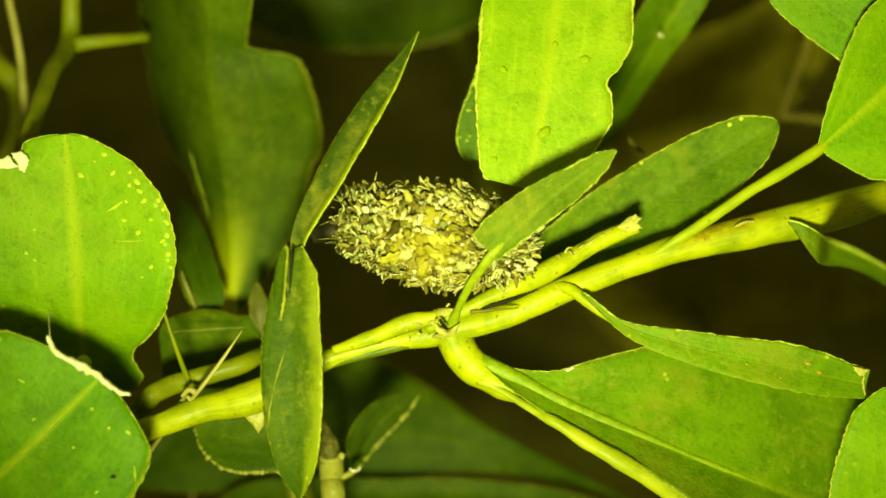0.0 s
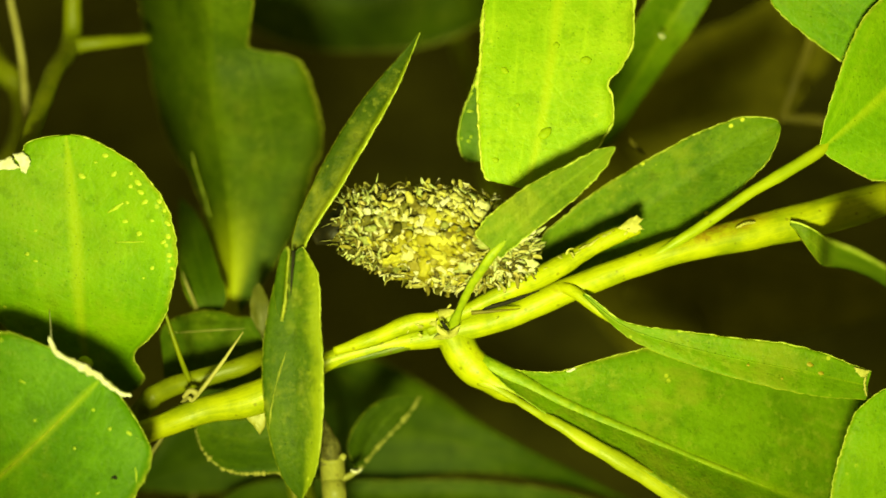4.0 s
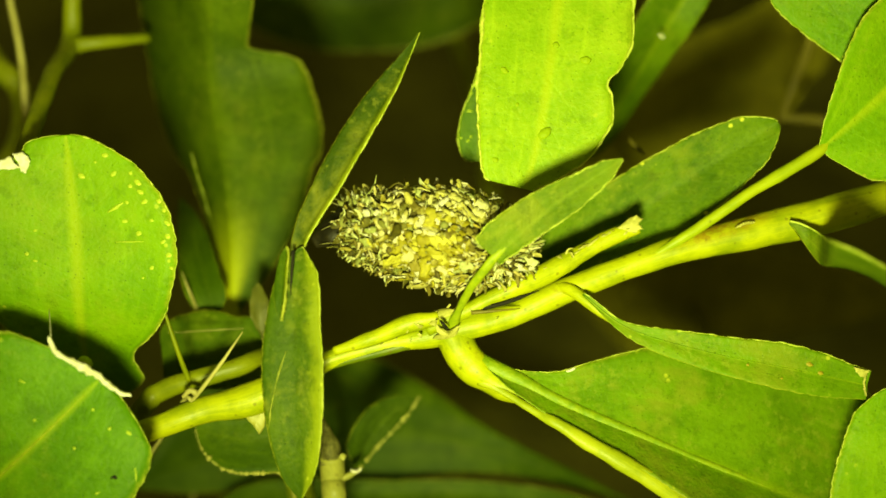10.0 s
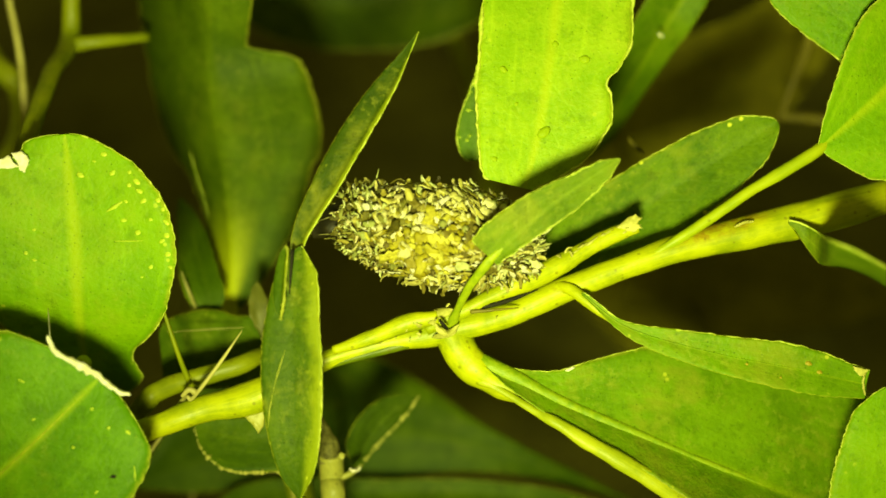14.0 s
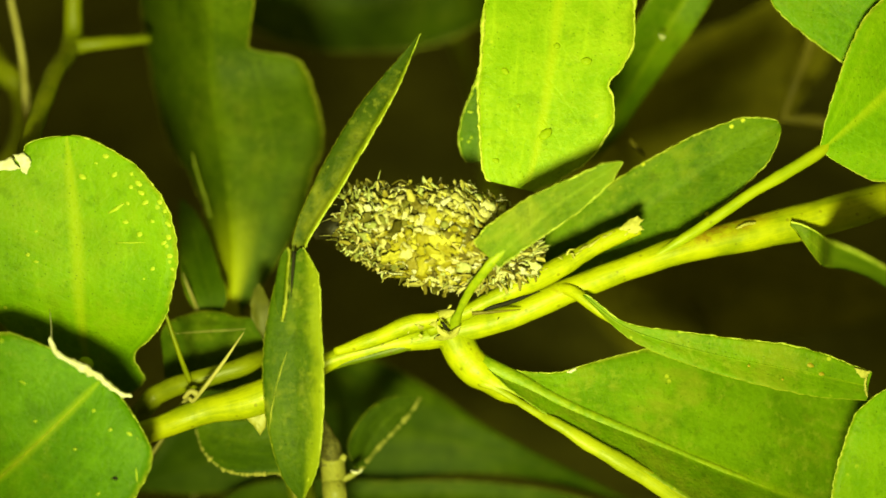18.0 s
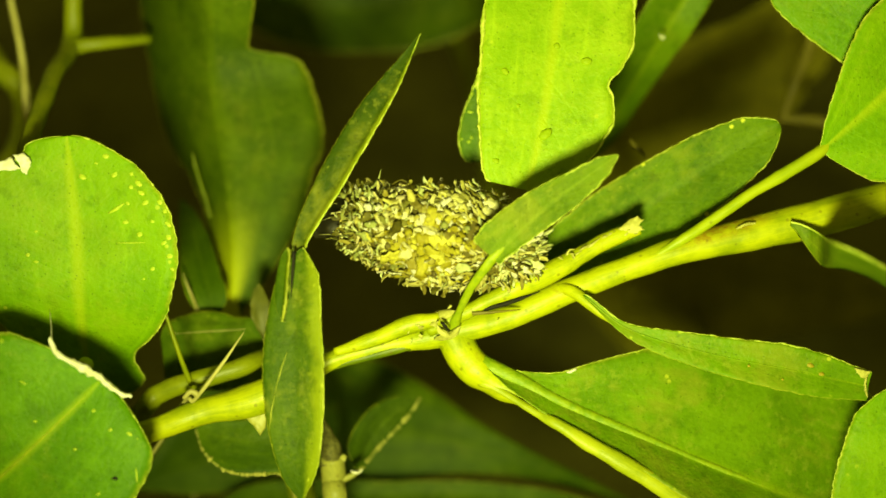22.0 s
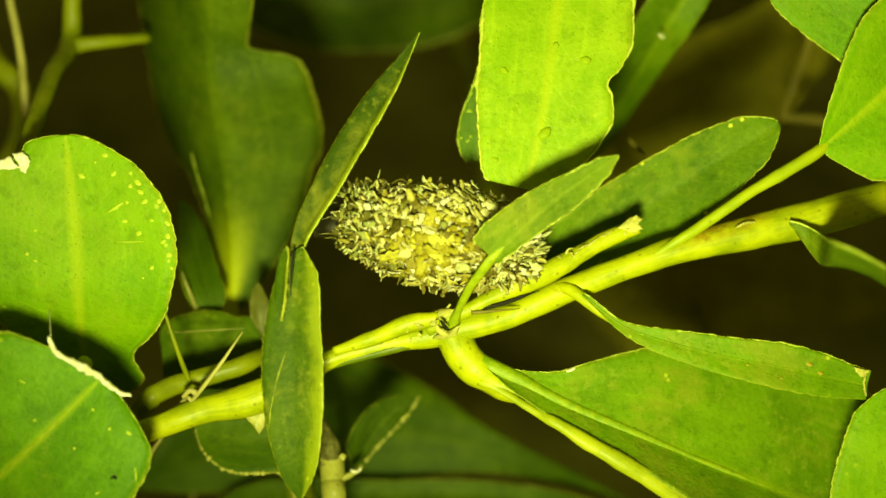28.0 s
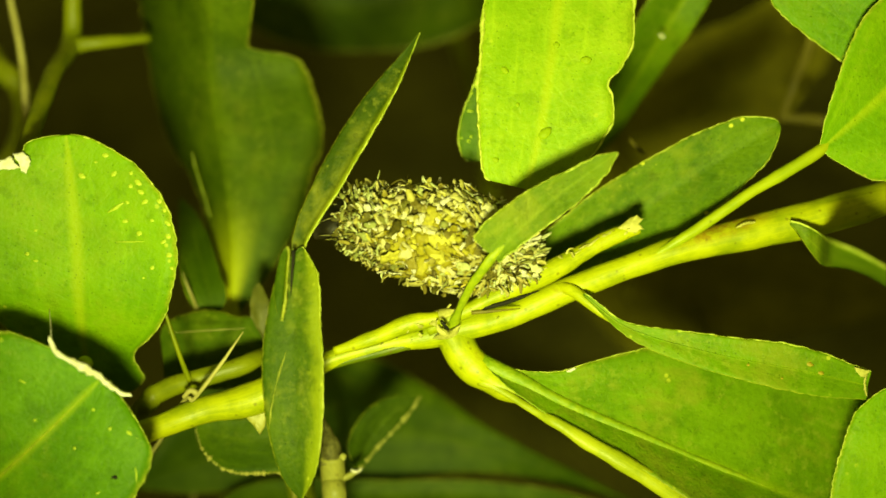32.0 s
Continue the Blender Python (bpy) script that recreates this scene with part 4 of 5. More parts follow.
right = thing("broadleaf_plant", (70, -60, -81.4), "green plant with broad fleshy leaves", "plant")
part("stem", tube([(70, -68, -90), (58, -30, -30), (44, -6, -6), (42, 14, -4), (40, 26, -4)], [1.2, 1.1, 1.0, 0.9, 0.6], 14, 50, 0.06, 19.0), M_STALK, right)
leaf(right, [(42, 12, -4), (38.11, 9.64, -3.00), (32.57, 12.32, -1.00), (26.22, 16.36, -0.50), (21.60, 19.36, -0.50)], material=M_PLAIN, near=(0.31, 0.77, 1.45, 1.99, 2.30, 2.41, 2.37, 2.30, 2.14, 1.72, 0.77), off=(0.31, 0.77, 1.45, 1.99, 2.30, 2.41, 2.37, 2.30, 2.14, 1.72, 0.77), fold=4, face=(-0.15, -0.25, 1), rib_r=0, seed=14.9,
     label="broad bright green leaf", wave=0.3)
standing_leaf(right, [(30.18, -4.19, 6.50), (27.69, -2.54, 7.50), (25.84, -1.58, 8.60), (24.41, -1.09, 9.00), (23.86, -0.97, 7.50), (24.41, -0.84, 3.50), (24.12, 0.00, 2.00), (23.57, 1.01, 1.60), (23.03, 1.80, 1.50)], [(28.39, -2.35, 11.00), (25.73, -1.26, 12.80), (23.67, -0.47, 14.80), (22.35, 0.09, 15.20), (21.86, 0.54, 13.50), (24.41, 0.84, 4.20), (24.29, 1.34, 2.20), (23.62, 1.72, 1.80), (22.97, 1.91, 1.60)], M_SOFT, "narrow leaf standing on edge over the stem")
leaf(right, [(46, -10, -8), (31.96, -21.24, 2.00), (29.68, -16.14, 3.60), (29.24, -12.37, 3.80), (28.91, -8.99, 3.40)], material=M_BRIGHT, near=(0.37, 1.47, 3.32, 4.61, 4.94, 4.79, 4.17, 3.69, 3.13, 2.43, 1.62), fold=4, face=(-0.1, -0.25, 1), rib_r=0, seed=16.4, label="rounded bright green leaf", wave=0.3, ends=(0.5, 0.45))

# ---- plants behind ----
back = thing("wide_leaved_plant", (-11, -70, -71.4), "tall plant with wide dull green leaves", "plant")
part("stem", tube([(-11, -78, -80), (-11, -42, -40), (-12.79, -17.07, -20.00), (-14.49, -11.03, -17.00), (-16.83, -5.93, -15.00)], [1.3, 1.2, 1.0, 0.9, 0.85], 14, 40, 0.06, 20.0), M_STALK, back)
leaf(back, [(-16.92, -5.36, -14.50), (-16.92, 1.31, -14.50), (-17.79, 8.03, -15.30), (-18.64, 14.78, -15.50), (-18.09, 20.52, -11.00)], material=M_BACK, near=(0.91, 1.11, 1.42, 1.74, 2.09, 2.41, 2.48, 2.69, 3.03, 3.52, 4.17, 4.83, 5.49, 6.13, 6.63, 7.15, 7.85, 8.40, 8.90, 9.40, 9.80), off=(0.71, 0.88, 1.38, 1.88, 2.35, 2.81, 3.23, 3.63, 4.04, 4.51, 4.98, 5.48, 5.74, 6.01, 6.27, 6.54, 6.85, 7.17, 7.74, 7.96, 8.05, 8.17, 8.12, 8.06, 8.01, 7.91, 7.79, 7.68, 7.52, 7.26, 7.00, 5.93, 3.18, 2.89, 2.98, 3.07, 3.17, 3.29, 3.39, 3.45, 3.52), ends=(0.0, 0.02),
     folds=(-40, -6), cup=(-0.6, 0.0), face=(0.05, -0.1, 1), rib_r=0, seed=17.1, wave=0.8, label="wide dull green leaf with a bitten edge", rim_r=0.05, rim=M_RIM_DIM, nu=150)
part("petiole", tube([(-16.87, -6.33, -14.20), (-17.06, -4.68, -14.50), (-17.28, -3.35, -15.00), (-17.59, -1.79, -16.50)], [0.70, 0.80, 0.88, 0.7], 14, 30, 0.05, 29.0, flat=0.3), M_FOOT, back, "yellow-green leaf stalk")
# pale ridge added to draw the light caught by the left margin
ragged(back, [(-20.30, 7.86, -15.40), (-19.99, 6.63, -15.40), (-19.63, 5.48, -15.20), (-19.13, 4.12, -15.00), (-18.69, 2.53, -14.80)], 0.055, M_RIM, "torn_edge", "pale strip standing in for the lit leaf margin", 63)
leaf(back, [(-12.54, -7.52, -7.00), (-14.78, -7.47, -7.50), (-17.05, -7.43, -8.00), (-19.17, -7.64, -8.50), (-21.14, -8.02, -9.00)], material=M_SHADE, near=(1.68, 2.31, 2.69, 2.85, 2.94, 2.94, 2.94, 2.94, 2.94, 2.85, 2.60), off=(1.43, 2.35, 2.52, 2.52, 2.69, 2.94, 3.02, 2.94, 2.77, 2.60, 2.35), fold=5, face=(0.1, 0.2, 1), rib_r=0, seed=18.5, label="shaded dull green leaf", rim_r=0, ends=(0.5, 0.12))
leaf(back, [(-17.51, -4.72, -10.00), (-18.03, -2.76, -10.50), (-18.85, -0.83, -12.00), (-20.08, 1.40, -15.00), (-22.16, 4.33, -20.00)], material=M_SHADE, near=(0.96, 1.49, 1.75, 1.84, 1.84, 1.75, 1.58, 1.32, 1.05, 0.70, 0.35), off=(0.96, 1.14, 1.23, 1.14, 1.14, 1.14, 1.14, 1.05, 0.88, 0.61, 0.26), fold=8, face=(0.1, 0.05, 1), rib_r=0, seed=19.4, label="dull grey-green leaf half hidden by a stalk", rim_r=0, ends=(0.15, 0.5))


low = thing("low_plant", (0, -80, -61.4), "low plant with large dark green leaves", "plant")
part("stem", tube([(0, -88, -70), (-8, -62, -50), (-22, -40, -34), (-28.92, -23.96, -30.00)], [1.2, 1.1, 1.0, 0.7], 12, 30, 0.06, 21.0), M_STALK, low)
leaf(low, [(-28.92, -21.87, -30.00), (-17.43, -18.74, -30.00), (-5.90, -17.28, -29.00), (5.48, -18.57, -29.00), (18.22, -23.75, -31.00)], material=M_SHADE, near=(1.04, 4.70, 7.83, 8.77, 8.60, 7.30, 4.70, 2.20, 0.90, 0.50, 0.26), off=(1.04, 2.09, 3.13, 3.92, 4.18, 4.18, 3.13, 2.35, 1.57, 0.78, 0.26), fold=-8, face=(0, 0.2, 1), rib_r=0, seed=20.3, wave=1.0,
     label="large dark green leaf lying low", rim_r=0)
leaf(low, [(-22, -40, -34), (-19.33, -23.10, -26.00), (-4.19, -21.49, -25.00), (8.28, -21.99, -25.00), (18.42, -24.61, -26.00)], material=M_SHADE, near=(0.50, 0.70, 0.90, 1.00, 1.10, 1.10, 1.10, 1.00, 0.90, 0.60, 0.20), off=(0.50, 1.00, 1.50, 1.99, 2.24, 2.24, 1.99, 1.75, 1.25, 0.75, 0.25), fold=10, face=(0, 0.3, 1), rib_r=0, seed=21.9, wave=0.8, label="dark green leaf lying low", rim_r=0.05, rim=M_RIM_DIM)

far = thing("shaded_plant", (10, 0, -141.4), "plant with dark leaves in deep shade", "plant")
part("stem", tube([(10, -8, -150), (6, 20, -110), (-2, 38, -84)], [1.4, 1.2, 0.9], 12, 24, 0.06, 22.0), M_STALK, far)
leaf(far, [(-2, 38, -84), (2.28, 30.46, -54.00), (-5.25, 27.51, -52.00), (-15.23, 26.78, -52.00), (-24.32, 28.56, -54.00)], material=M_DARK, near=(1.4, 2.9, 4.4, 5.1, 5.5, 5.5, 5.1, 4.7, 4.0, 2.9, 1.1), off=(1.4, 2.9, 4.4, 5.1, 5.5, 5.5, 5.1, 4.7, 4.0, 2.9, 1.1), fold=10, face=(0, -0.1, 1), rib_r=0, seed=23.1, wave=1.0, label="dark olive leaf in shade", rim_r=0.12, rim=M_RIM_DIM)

# two leaf-shaped sheets added to brighten the bare background on the right
leaf(far, [(10, 20, -110), (22.46, 7.65, -66.00), (30.38, 15.39, -58.00), (37.66, 21.59, -56.00), (47.98, 33.97, -58.00)], material=M_BACKDROP, near=(1.30, 3.91, 6.52, 8.48, 9.13, 9.13, 8.48, 7.50, 5.87, 3.91, 1.30), off=(1.30, 2.61, 3.91, 4.89, 5.54, 5.87, 5.54, 5.22, 4.56, 3.26, 1.30), fold=8, face=(0, -0.1, 1), rib_r=0, seed=24.6, wave=1.5, label="olive-brown leaf shape added to brighten the background", rim_r=0)
leaf(far, [(10, 10, -124), (27.60, -7.84, -80.00), (31.36, -5.55, -69.00), (39.70, -5.10, -66.00), (58.39, -6.22, -68.00)], material=M_BACKDROP_DIM, near=(1.38, 3.45, 5.51, 6.89, 7.58, 7.58, 6.89, 6.20, 4.82, 3.45, 1.38), off=(1.38, 3.45, 5.51, 6.89, 7.58, 7.58, 6.89, 6.20, 4.82, 3.45, 1.38), fold=8, face=(0, -0.1, 1), rib_r=0, seed=27.2, wave=1.5, label="olive-brown leaf shape added to brighten the background", rim_r=0)


# ---- stalks ----
def stalk(name, points, radii, material, label, side=None, side_r=None):
    ob = thing(name, points[0], label, "stalk", "stalks between the plants")
    part("stem", tube([(Vector(points[0]) + Vector((0, -8, -8)))] + points[1:], radii, 10, 40, 0.08, points[1][0]), material, ob)
    if side:
        part("side_branch", tube(side, side_r, 8, 16, 0.08, side[0][0]), material, ob)
    return ob

stalk("dry_stalk", [(-34, -60, -81.4), (-36, -20, -40), (-32.99, 5.99, -16.00), (-33.04, 10.56, -14.00), (-33.57, 15.71, -14.00), (-34.47, 20.19, -14.00), (-36.28, 27.46, -16.00)], [0.6, 0.5, 0.4, 0.34, 0.32, 0.32, 0.2], M_DRY, "pale dry stalk standing thin and straight")
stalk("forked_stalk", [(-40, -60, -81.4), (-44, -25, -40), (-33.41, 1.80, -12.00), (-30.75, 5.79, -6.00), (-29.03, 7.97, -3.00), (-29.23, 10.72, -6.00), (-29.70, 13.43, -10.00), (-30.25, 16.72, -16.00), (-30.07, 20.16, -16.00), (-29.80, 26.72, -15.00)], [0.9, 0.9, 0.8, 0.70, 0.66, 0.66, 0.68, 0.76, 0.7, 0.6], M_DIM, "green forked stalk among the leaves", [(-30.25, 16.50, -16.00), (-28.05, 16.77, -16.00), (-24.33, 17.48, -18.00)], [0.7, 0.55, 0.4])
stalk("green_stalk", [(-48, -60, -81.4), (-41.60, -8.66, -28.00), (-38.49, 11.94, -29.00), (-41.07, 17.12, -29.00), (-52.31, 26.71, -48.00)], [1.0, 1.0, 1.0, 1.05, 0.5], M_STALK, "thick green stalk among the leaves")
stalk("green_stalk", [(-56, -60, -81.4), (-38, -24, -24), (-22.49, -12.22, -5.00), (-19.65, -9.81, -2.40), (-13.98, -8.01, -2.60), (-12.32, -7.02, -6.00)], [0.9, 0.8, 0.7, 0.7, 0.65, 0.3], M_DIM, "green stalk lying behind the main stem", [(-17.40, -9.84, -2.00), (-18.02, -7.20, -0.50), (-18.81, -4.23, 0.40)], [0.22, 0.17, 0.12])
stalk("dry_needle", [(-40, -66, -75.4), (-32, -32, -24), (-19.08, -12.10, -2.50), (-16.79, -9.99, 0.60), (-15.05, -7.81, 1.20), (-13.39, -5.45, 1.40)], [0.2, 0.2, 0.16, 0.14, 0.13, 0.05], M_DRY, "thin pale dry needle", [(-16.54, -9.67, 0.70), (-16.99, -9.42, 0.90), (-17.51, -9.89, 0.80)], [0.25, 0.2, 0.14])
stalk("dry_needle", [(-36, -64, -77.4), (-24, -24, -34), (-21.66, -12.59, -36.00), (-18.71, -7.03, -14.00), (-18.75, -4.59, -10.00), (-19.14, -3.10, -9.00), (-19.69, -1.66, -9.00)], [0.2, 0.2, 0.18, 0.13, 0.12, 0.11, 0.04], M_DRY, "thin pale dry needle in the shade")
bract = stalk("withered_bract", [(-14, -66, -75.4), (-11.5, -30, -20), (-11.21, -18.63, -9.00), (-11.58, -10.75, -7.00), (-12.81, -7.02, -6.00), (-13.22, -5.71, -6.00), (-13.46, -4.09, -6.50)], [0.3, 0.25, 0.2, 0.2, 0.2, 0.15, 0.05], M_GREY, "withered grey-brown bract on a thin stalk")
leaf(bract, [(-12.91, -6.74, -5.60), (-13.13, -5.26, -5.40), (-13.31, -3.84, -5.50), (-13.51, -2.34, -6.00)], material=M_BRACT, near=(0.08, 0.21, 0.37, 0.53, 0.66, 0.74, 0.74, 0.66, 0.53, 0.37, 0.16), off=(0.08, 0.21, 0.37, 0.53, 0.66, 0.74, 0.74, 0.62, 0.45, 0.29, 0.12), fold=15, face=(0.1, 0, 1), rib_r=0, rim_r=0, seed=26.1, wave=0.4, thick=0.1, name="bract", label="papery grey-brown bract")
stalk("dry_stalk", [(80, -30, -111.4), (74, 0, -60), (46.94, 9.70, -33.00), (37.70, 11.53, -31.00), (34.02, 12.16, -31.00), (31.28, 12.37, -31.00)], [0.9, 0.8, 0.7, 0.6, 0.55, 0.35], M_BROWN, "brownish dry stalk behind the leaves", [(31.49, 12.37, -31.00), (32.26, 15.19, -30.00), (33.40, 17.90, -30.00), (34.03, 20.15, -30.00), (35.07, 26.91, -31.00)], [0.3, 0.4, 0.55, 0.5, 0.4])


# ---- the caterpillar under its cloak of chaff ----
def petal(rng, long, wide, cup, curl, twist, blunt=0.12):
    """One dry petal: a thick, cupped and curled scale with an uneven outline."""
    bm = bmesh.new()
    nu, nv, layers = 5, 3, []
    ripple = [rng.uniform(-0.06, 0.06) for k in range(nu + 1)]
    edge = [rng.uniform(0.55, 1.3) for k in range(2 * nu + 2)]
    for lift in (0.035, -0.035):
        rows = []
        for a in range(nu + 1):
            u = a / nu
            half = 0.5 * wide * max(blunt, math.sin(math.pi * (0.10 + 0.82 * u))) ** 0.6
            bend = curl * u
            row = []
            for b in range(nv + 1):
                v = 2 * b / nv - 1
                out = half * v * (edge[2 * a + (v > 0)] if abs(v) > 0.9 else 1)
                z = cup * half * v * v + ripple[a] + twist * out * (u - 0.4)
                row.append(bm.verts.new((out, long * (math.sin(bend) / curl if abs(curl) > 0.05 else u) - z * math.sin(bend), long * (1 - math.cos(bend)) / (curl if abs(curl) > 0.05 else 1) + z * math.cos(bend) + lift)))
            rows.append(row)
        layers.append(rows)
    top, low = layers
    for a in range(nu):
        for b in range(nv):
            bm.faces.new((top[a][b], top[a][b + 1], top[a + 1][b + 1], top[a + 1][b]))
            bm.faces.new((low[a][b], low[a + 1][b], low[a + 1][b + 1], low[a][b + 1]))
        for b in (0, nv):
            bm.faces.new((top[a][b], top[a + 1][b], low[a + 1][b], low[a][b]))
    for a in (0, nu):
        for b in range(nv):
            bm.faces.new((top[a][b], top[a][b + 1], low[a][b + 1], low[a][b]))
    return bm


BROAD, CURLED, SLIVER, CRUMB = (0, 1, 2, 3, 4), (5, 6, 7, 8), (9, 10, 11, 12), (13, 14)


def chaff_meshes(material):
    """Shared meshes, about a millimetre each: broad petals, curled strips, slivers and crumbs."""
    rng = random.Random(5)
    out = []
    for kind in range(15):
        if kind in BROAD:
            bm = petal(rng, rng.uniform(0.9, 1.3), rng.uniform(0.48, 0.85), rng.uniform(-0.5, 0.3), rng.uniform(-0.7, 0.3), rng.uniform(-0.4, 0.4), rng.uniform(0.35, 0.9))
        elif kind in CURLED:
            bm = petal(rng, rng.uniform(1.0, 1.35), rng.uniform(0.34, 0.5), rng.uniform(-0.5, 0.5), rng.choice((-2.0, -1.4, 1.2, 1.8)), rng.uniform(-1.0, 1.0))
        elif kind in SLIVER:
            bm = petal(rng, rng.uniform(1.1, 1.5), rng.uniform(0.20, 0.32), rng.uniform(-0.6, 0.2), rng.uniform(-0.7, 0.7), rng.uniform(-1.5, 1.5))
        else:
            bm = bmesh.new()
            bmesh.ops.create_icosphere(bm, subdivisions=1, radius=0.34)
            for v in bm.verts:
                v.co *= 1 + 0.35 * noise.noise(v.co * 4 + Vector((kind, 0, 0)))
        bmesh.ops.recalc_face_normals(bm, faces=bm.faces)
        for v in bm.verts:
            v.co *= MM
        mesh = bpy.data.meshes.new("chaff")
        bm.to_mesh(mesh)
        bm.free()
        mesh.polygons.foreach_set("use_smooth", [True] * len(mesh.polygons))
        mesh.materials.append(material)
        out.append(mesh)
    return out


BUG_A, BUG_B = Vector((-6.75, 1.95, 1.60)), Vector((5.83, -0.19, 1.90))
BUG_C = Vector((-0.71, 0.98, 1.60))
bug_names = {}


def body_radius(f):
    """Half thickness along the body, head end to rear, in millimetres."""
    return lerp_list([1.95, 2.55, 2.9, 3.10, 3.26, 3.27, 2.98, 2.35, 1.35], f)


def a_turn(a):
    """An angle round the body, from straight ahead, up positive."""
    return (a + math.pi) % (2 * math.pi) - math.pi


def caterpillar():
    bug = thing("caterpillar", BUG_C, "plump caterpillar cloaked in straw-coloured bits of dry petals", "caterpillar")
    axis = (BUG_B - BUG_A).normalized()
    up = (Vector((0, 1, 0)) - axis * axis.y).normalized()
    out = axis.cross(up)
    tones = [chaff_meshes(m) for m in M_CHAFF]
    fan = BUG_A.lerp(BUG_B, 0.80) + Vector((0, -0.6, 1.2))
    rng = random.Random(11)
    part("head", tube([BUG_A + Vector((0.8, 0.1, 0)), BUG_A + Vector((-0.6, -0.6, 0)), BUG_A + Vector((-1.9, -1.2, -0.2))], [1.3, 1.1, 0.5], 14, 14, 0.15, 41.0), M_BODY, bug, "dark brown head end", BUG_C)
    spans = ((0.0, 0.62, "front_body"), (0.62, 1.0, "rear_body"))
    count = 3600
    spots = []
    for k in range(count):
        f = (k + 0.5) / count
        spots.append((f, 2.399963 * k + rng.uniform(-0.3, 0.3)))
    singles = 300
    for lo, hi, name in spans:
        pts = [BUG_A.lerp(BUG_B, lo + (hi - lo) * s / 8 + (0.02 if s == 8 and hi < 1 else 0)) for s in range(9)]
        seg = part(name, tube(pts, [max(0.4, body_radius(lo + (hi - lo) * s / 8) - 0.45) for s in range(9)], 18, 24, 0.08, lo), M_FELT, bug, "olive-brown soft body felted with dust", BUG_C)
        bug_names[name] = seg
        rest_v, rest_f, tone_of = [], [], []
        for k, (f, a) in enumerate(spots):
            if not (lo - 0.02 if lo else 0) <= f < (hi + 0.03 if hi < 1 else 1):
                continue
            face = out * math.cos(a) + up * math.sin(a)
            r = body_radius(f) - 0.28 + rng.uniform(-0.25, 0.3)
            sag = up * (-0.1 * math.sin(math.pi * f) + 0.36 * math.exp(-((f - 0.66) / 0.2) ** 2) * max(0.0, math.sin(a)))
            place = BUG_A.lerp(BUG_B, f) + face * r + sag + axis * rng.uniform(-0.15, 0.15)
            normal = (face + axis * ((f - 0.5) * 1.2 if abs(f - 0.5) > 0.35 else 0)).normalized()
            lie = (normal * (rng.uniform(-0.15, 0.30) if f > 0.22 else rng.uniform(-0.3, 0.45)) + axis * rng.uniform(-1, 1) + face.cross(axis) * rng.uniform(-1, 1)).normalized()
            size = rng.choice((0.28, 0.34, 0.40, 0.46, 0.52, 0.60, 0.70, 0.82))
            kinds = BROAD + BROAD + CURLED + SLIVER + CRUMB
            # ochre middle, weathered ends and back, straw elsewhere
            tone = 0
            middle = math.exp(-((f - 0.46) / 0.17) ** 2 - ((a_turn(a) + 0.35) / 0.75) ** 2)
            if rng.random() < 0.8 * middle:
                tone = 1
            elif rng.random() < 0.10 + 0.75 * math.exp(-(f / 0.2) ** 2) + 0.55 * math.exp(-((f - 1) / 0.2) ** 2) + 0.15 * math.exp(-((a_turn(a) - 1.1) / 0.4) ** 2):
                tone = 2
            if f > 0.60 and rng.random() < 0.8:
                # rays about the place where the small leaf's stalk crosses
                lie = place - fan + Vector((rng.uniform(-0.9, 0.9), rng.uniform(-0.9, 0.9), 0))
                lie = (lie - normal * lie.dot(normal)).normalized() + normal * rng.uniform(-0.1, 0.28)
                lie.normalize()
                kinds = SLIVER + SLIVER + CURLED
            elif f < 0.25:
                kinds = CURLED + CURLED + BROAD + SLIVER
                size *= 0.9
            elif rng.random() < 0.55 * middle:
                kinds = BROAD
                size *= 1.5
            elif 0.25 < f < 0.60:
                kinds = BROAD + BROAD + BROAD + CURLED + CRUMB
                size *= 1.2
                if tone == 0 and rng.random() < 0.12:
                    tone = 3
            if abs(f - 0.6) < 0.16 and abs(a_turn(a) - 0.85) < 0.40 and rng.random() < 0.30:
                kinds, tone = BROAD, 3
                size = rng.uniform(0.7, 1.1)
            x = lie.cross(normal)
            x = x.normalized() if x.length > 0.05 else axis.cross(normal).normalized()
            turn = Matrix((x, lie, x.cross(lie))).transposed().to_4x4() @ Matrix.Rotation(rng.uniform(-0.38, 0.38) * (1.6 if f < 0.2 else 1), 4, "Y")
            mesh = tones[tone][rng.choice(kinds)]
            tone_of.append((tone, len(mesh.polygons)))
            m = Matrix.Translation((place - BUG_C) * MM) @ turn @ Matrix.Scale(size, 4)
            front = math.cos(a) > 0.0
            if front and singles > 0 and k % 2 == 0 and 0.1 < f < 0.9:
                singles -= 1
                tone_of.pop()
                ob = new("petal_flake", mesh)
                ob.parent = seg
                ob.matrix_basis = m
            else:
                base = len(rest_v)
                rest_v.extend(m @ v.co for v in mesh.vertices)
                rest_f.extend([base + i for i in p.vertices] for p in mesh.polygons)
        mesh = bpy.data.meshes.new("chaff_cover")
        mesh.from_pydata(rest_v, [], rest_f)
        for m in M_CHAFF:
            mesh.materials.append(m)
        mesh.polygons.foreach_set("material_index", [t for t, c in tone_of for k in range(c)])
        mesh.polygons.foreach_set("use_smooth", [True] * len(mesh.polygons))
        ob = new("chaff_cover", mesh)
        ob.parent = seg
        tagged(ob, "crumbs of dry petals and chaff", kind="stuff")
    return bug


bug = caterpillar()


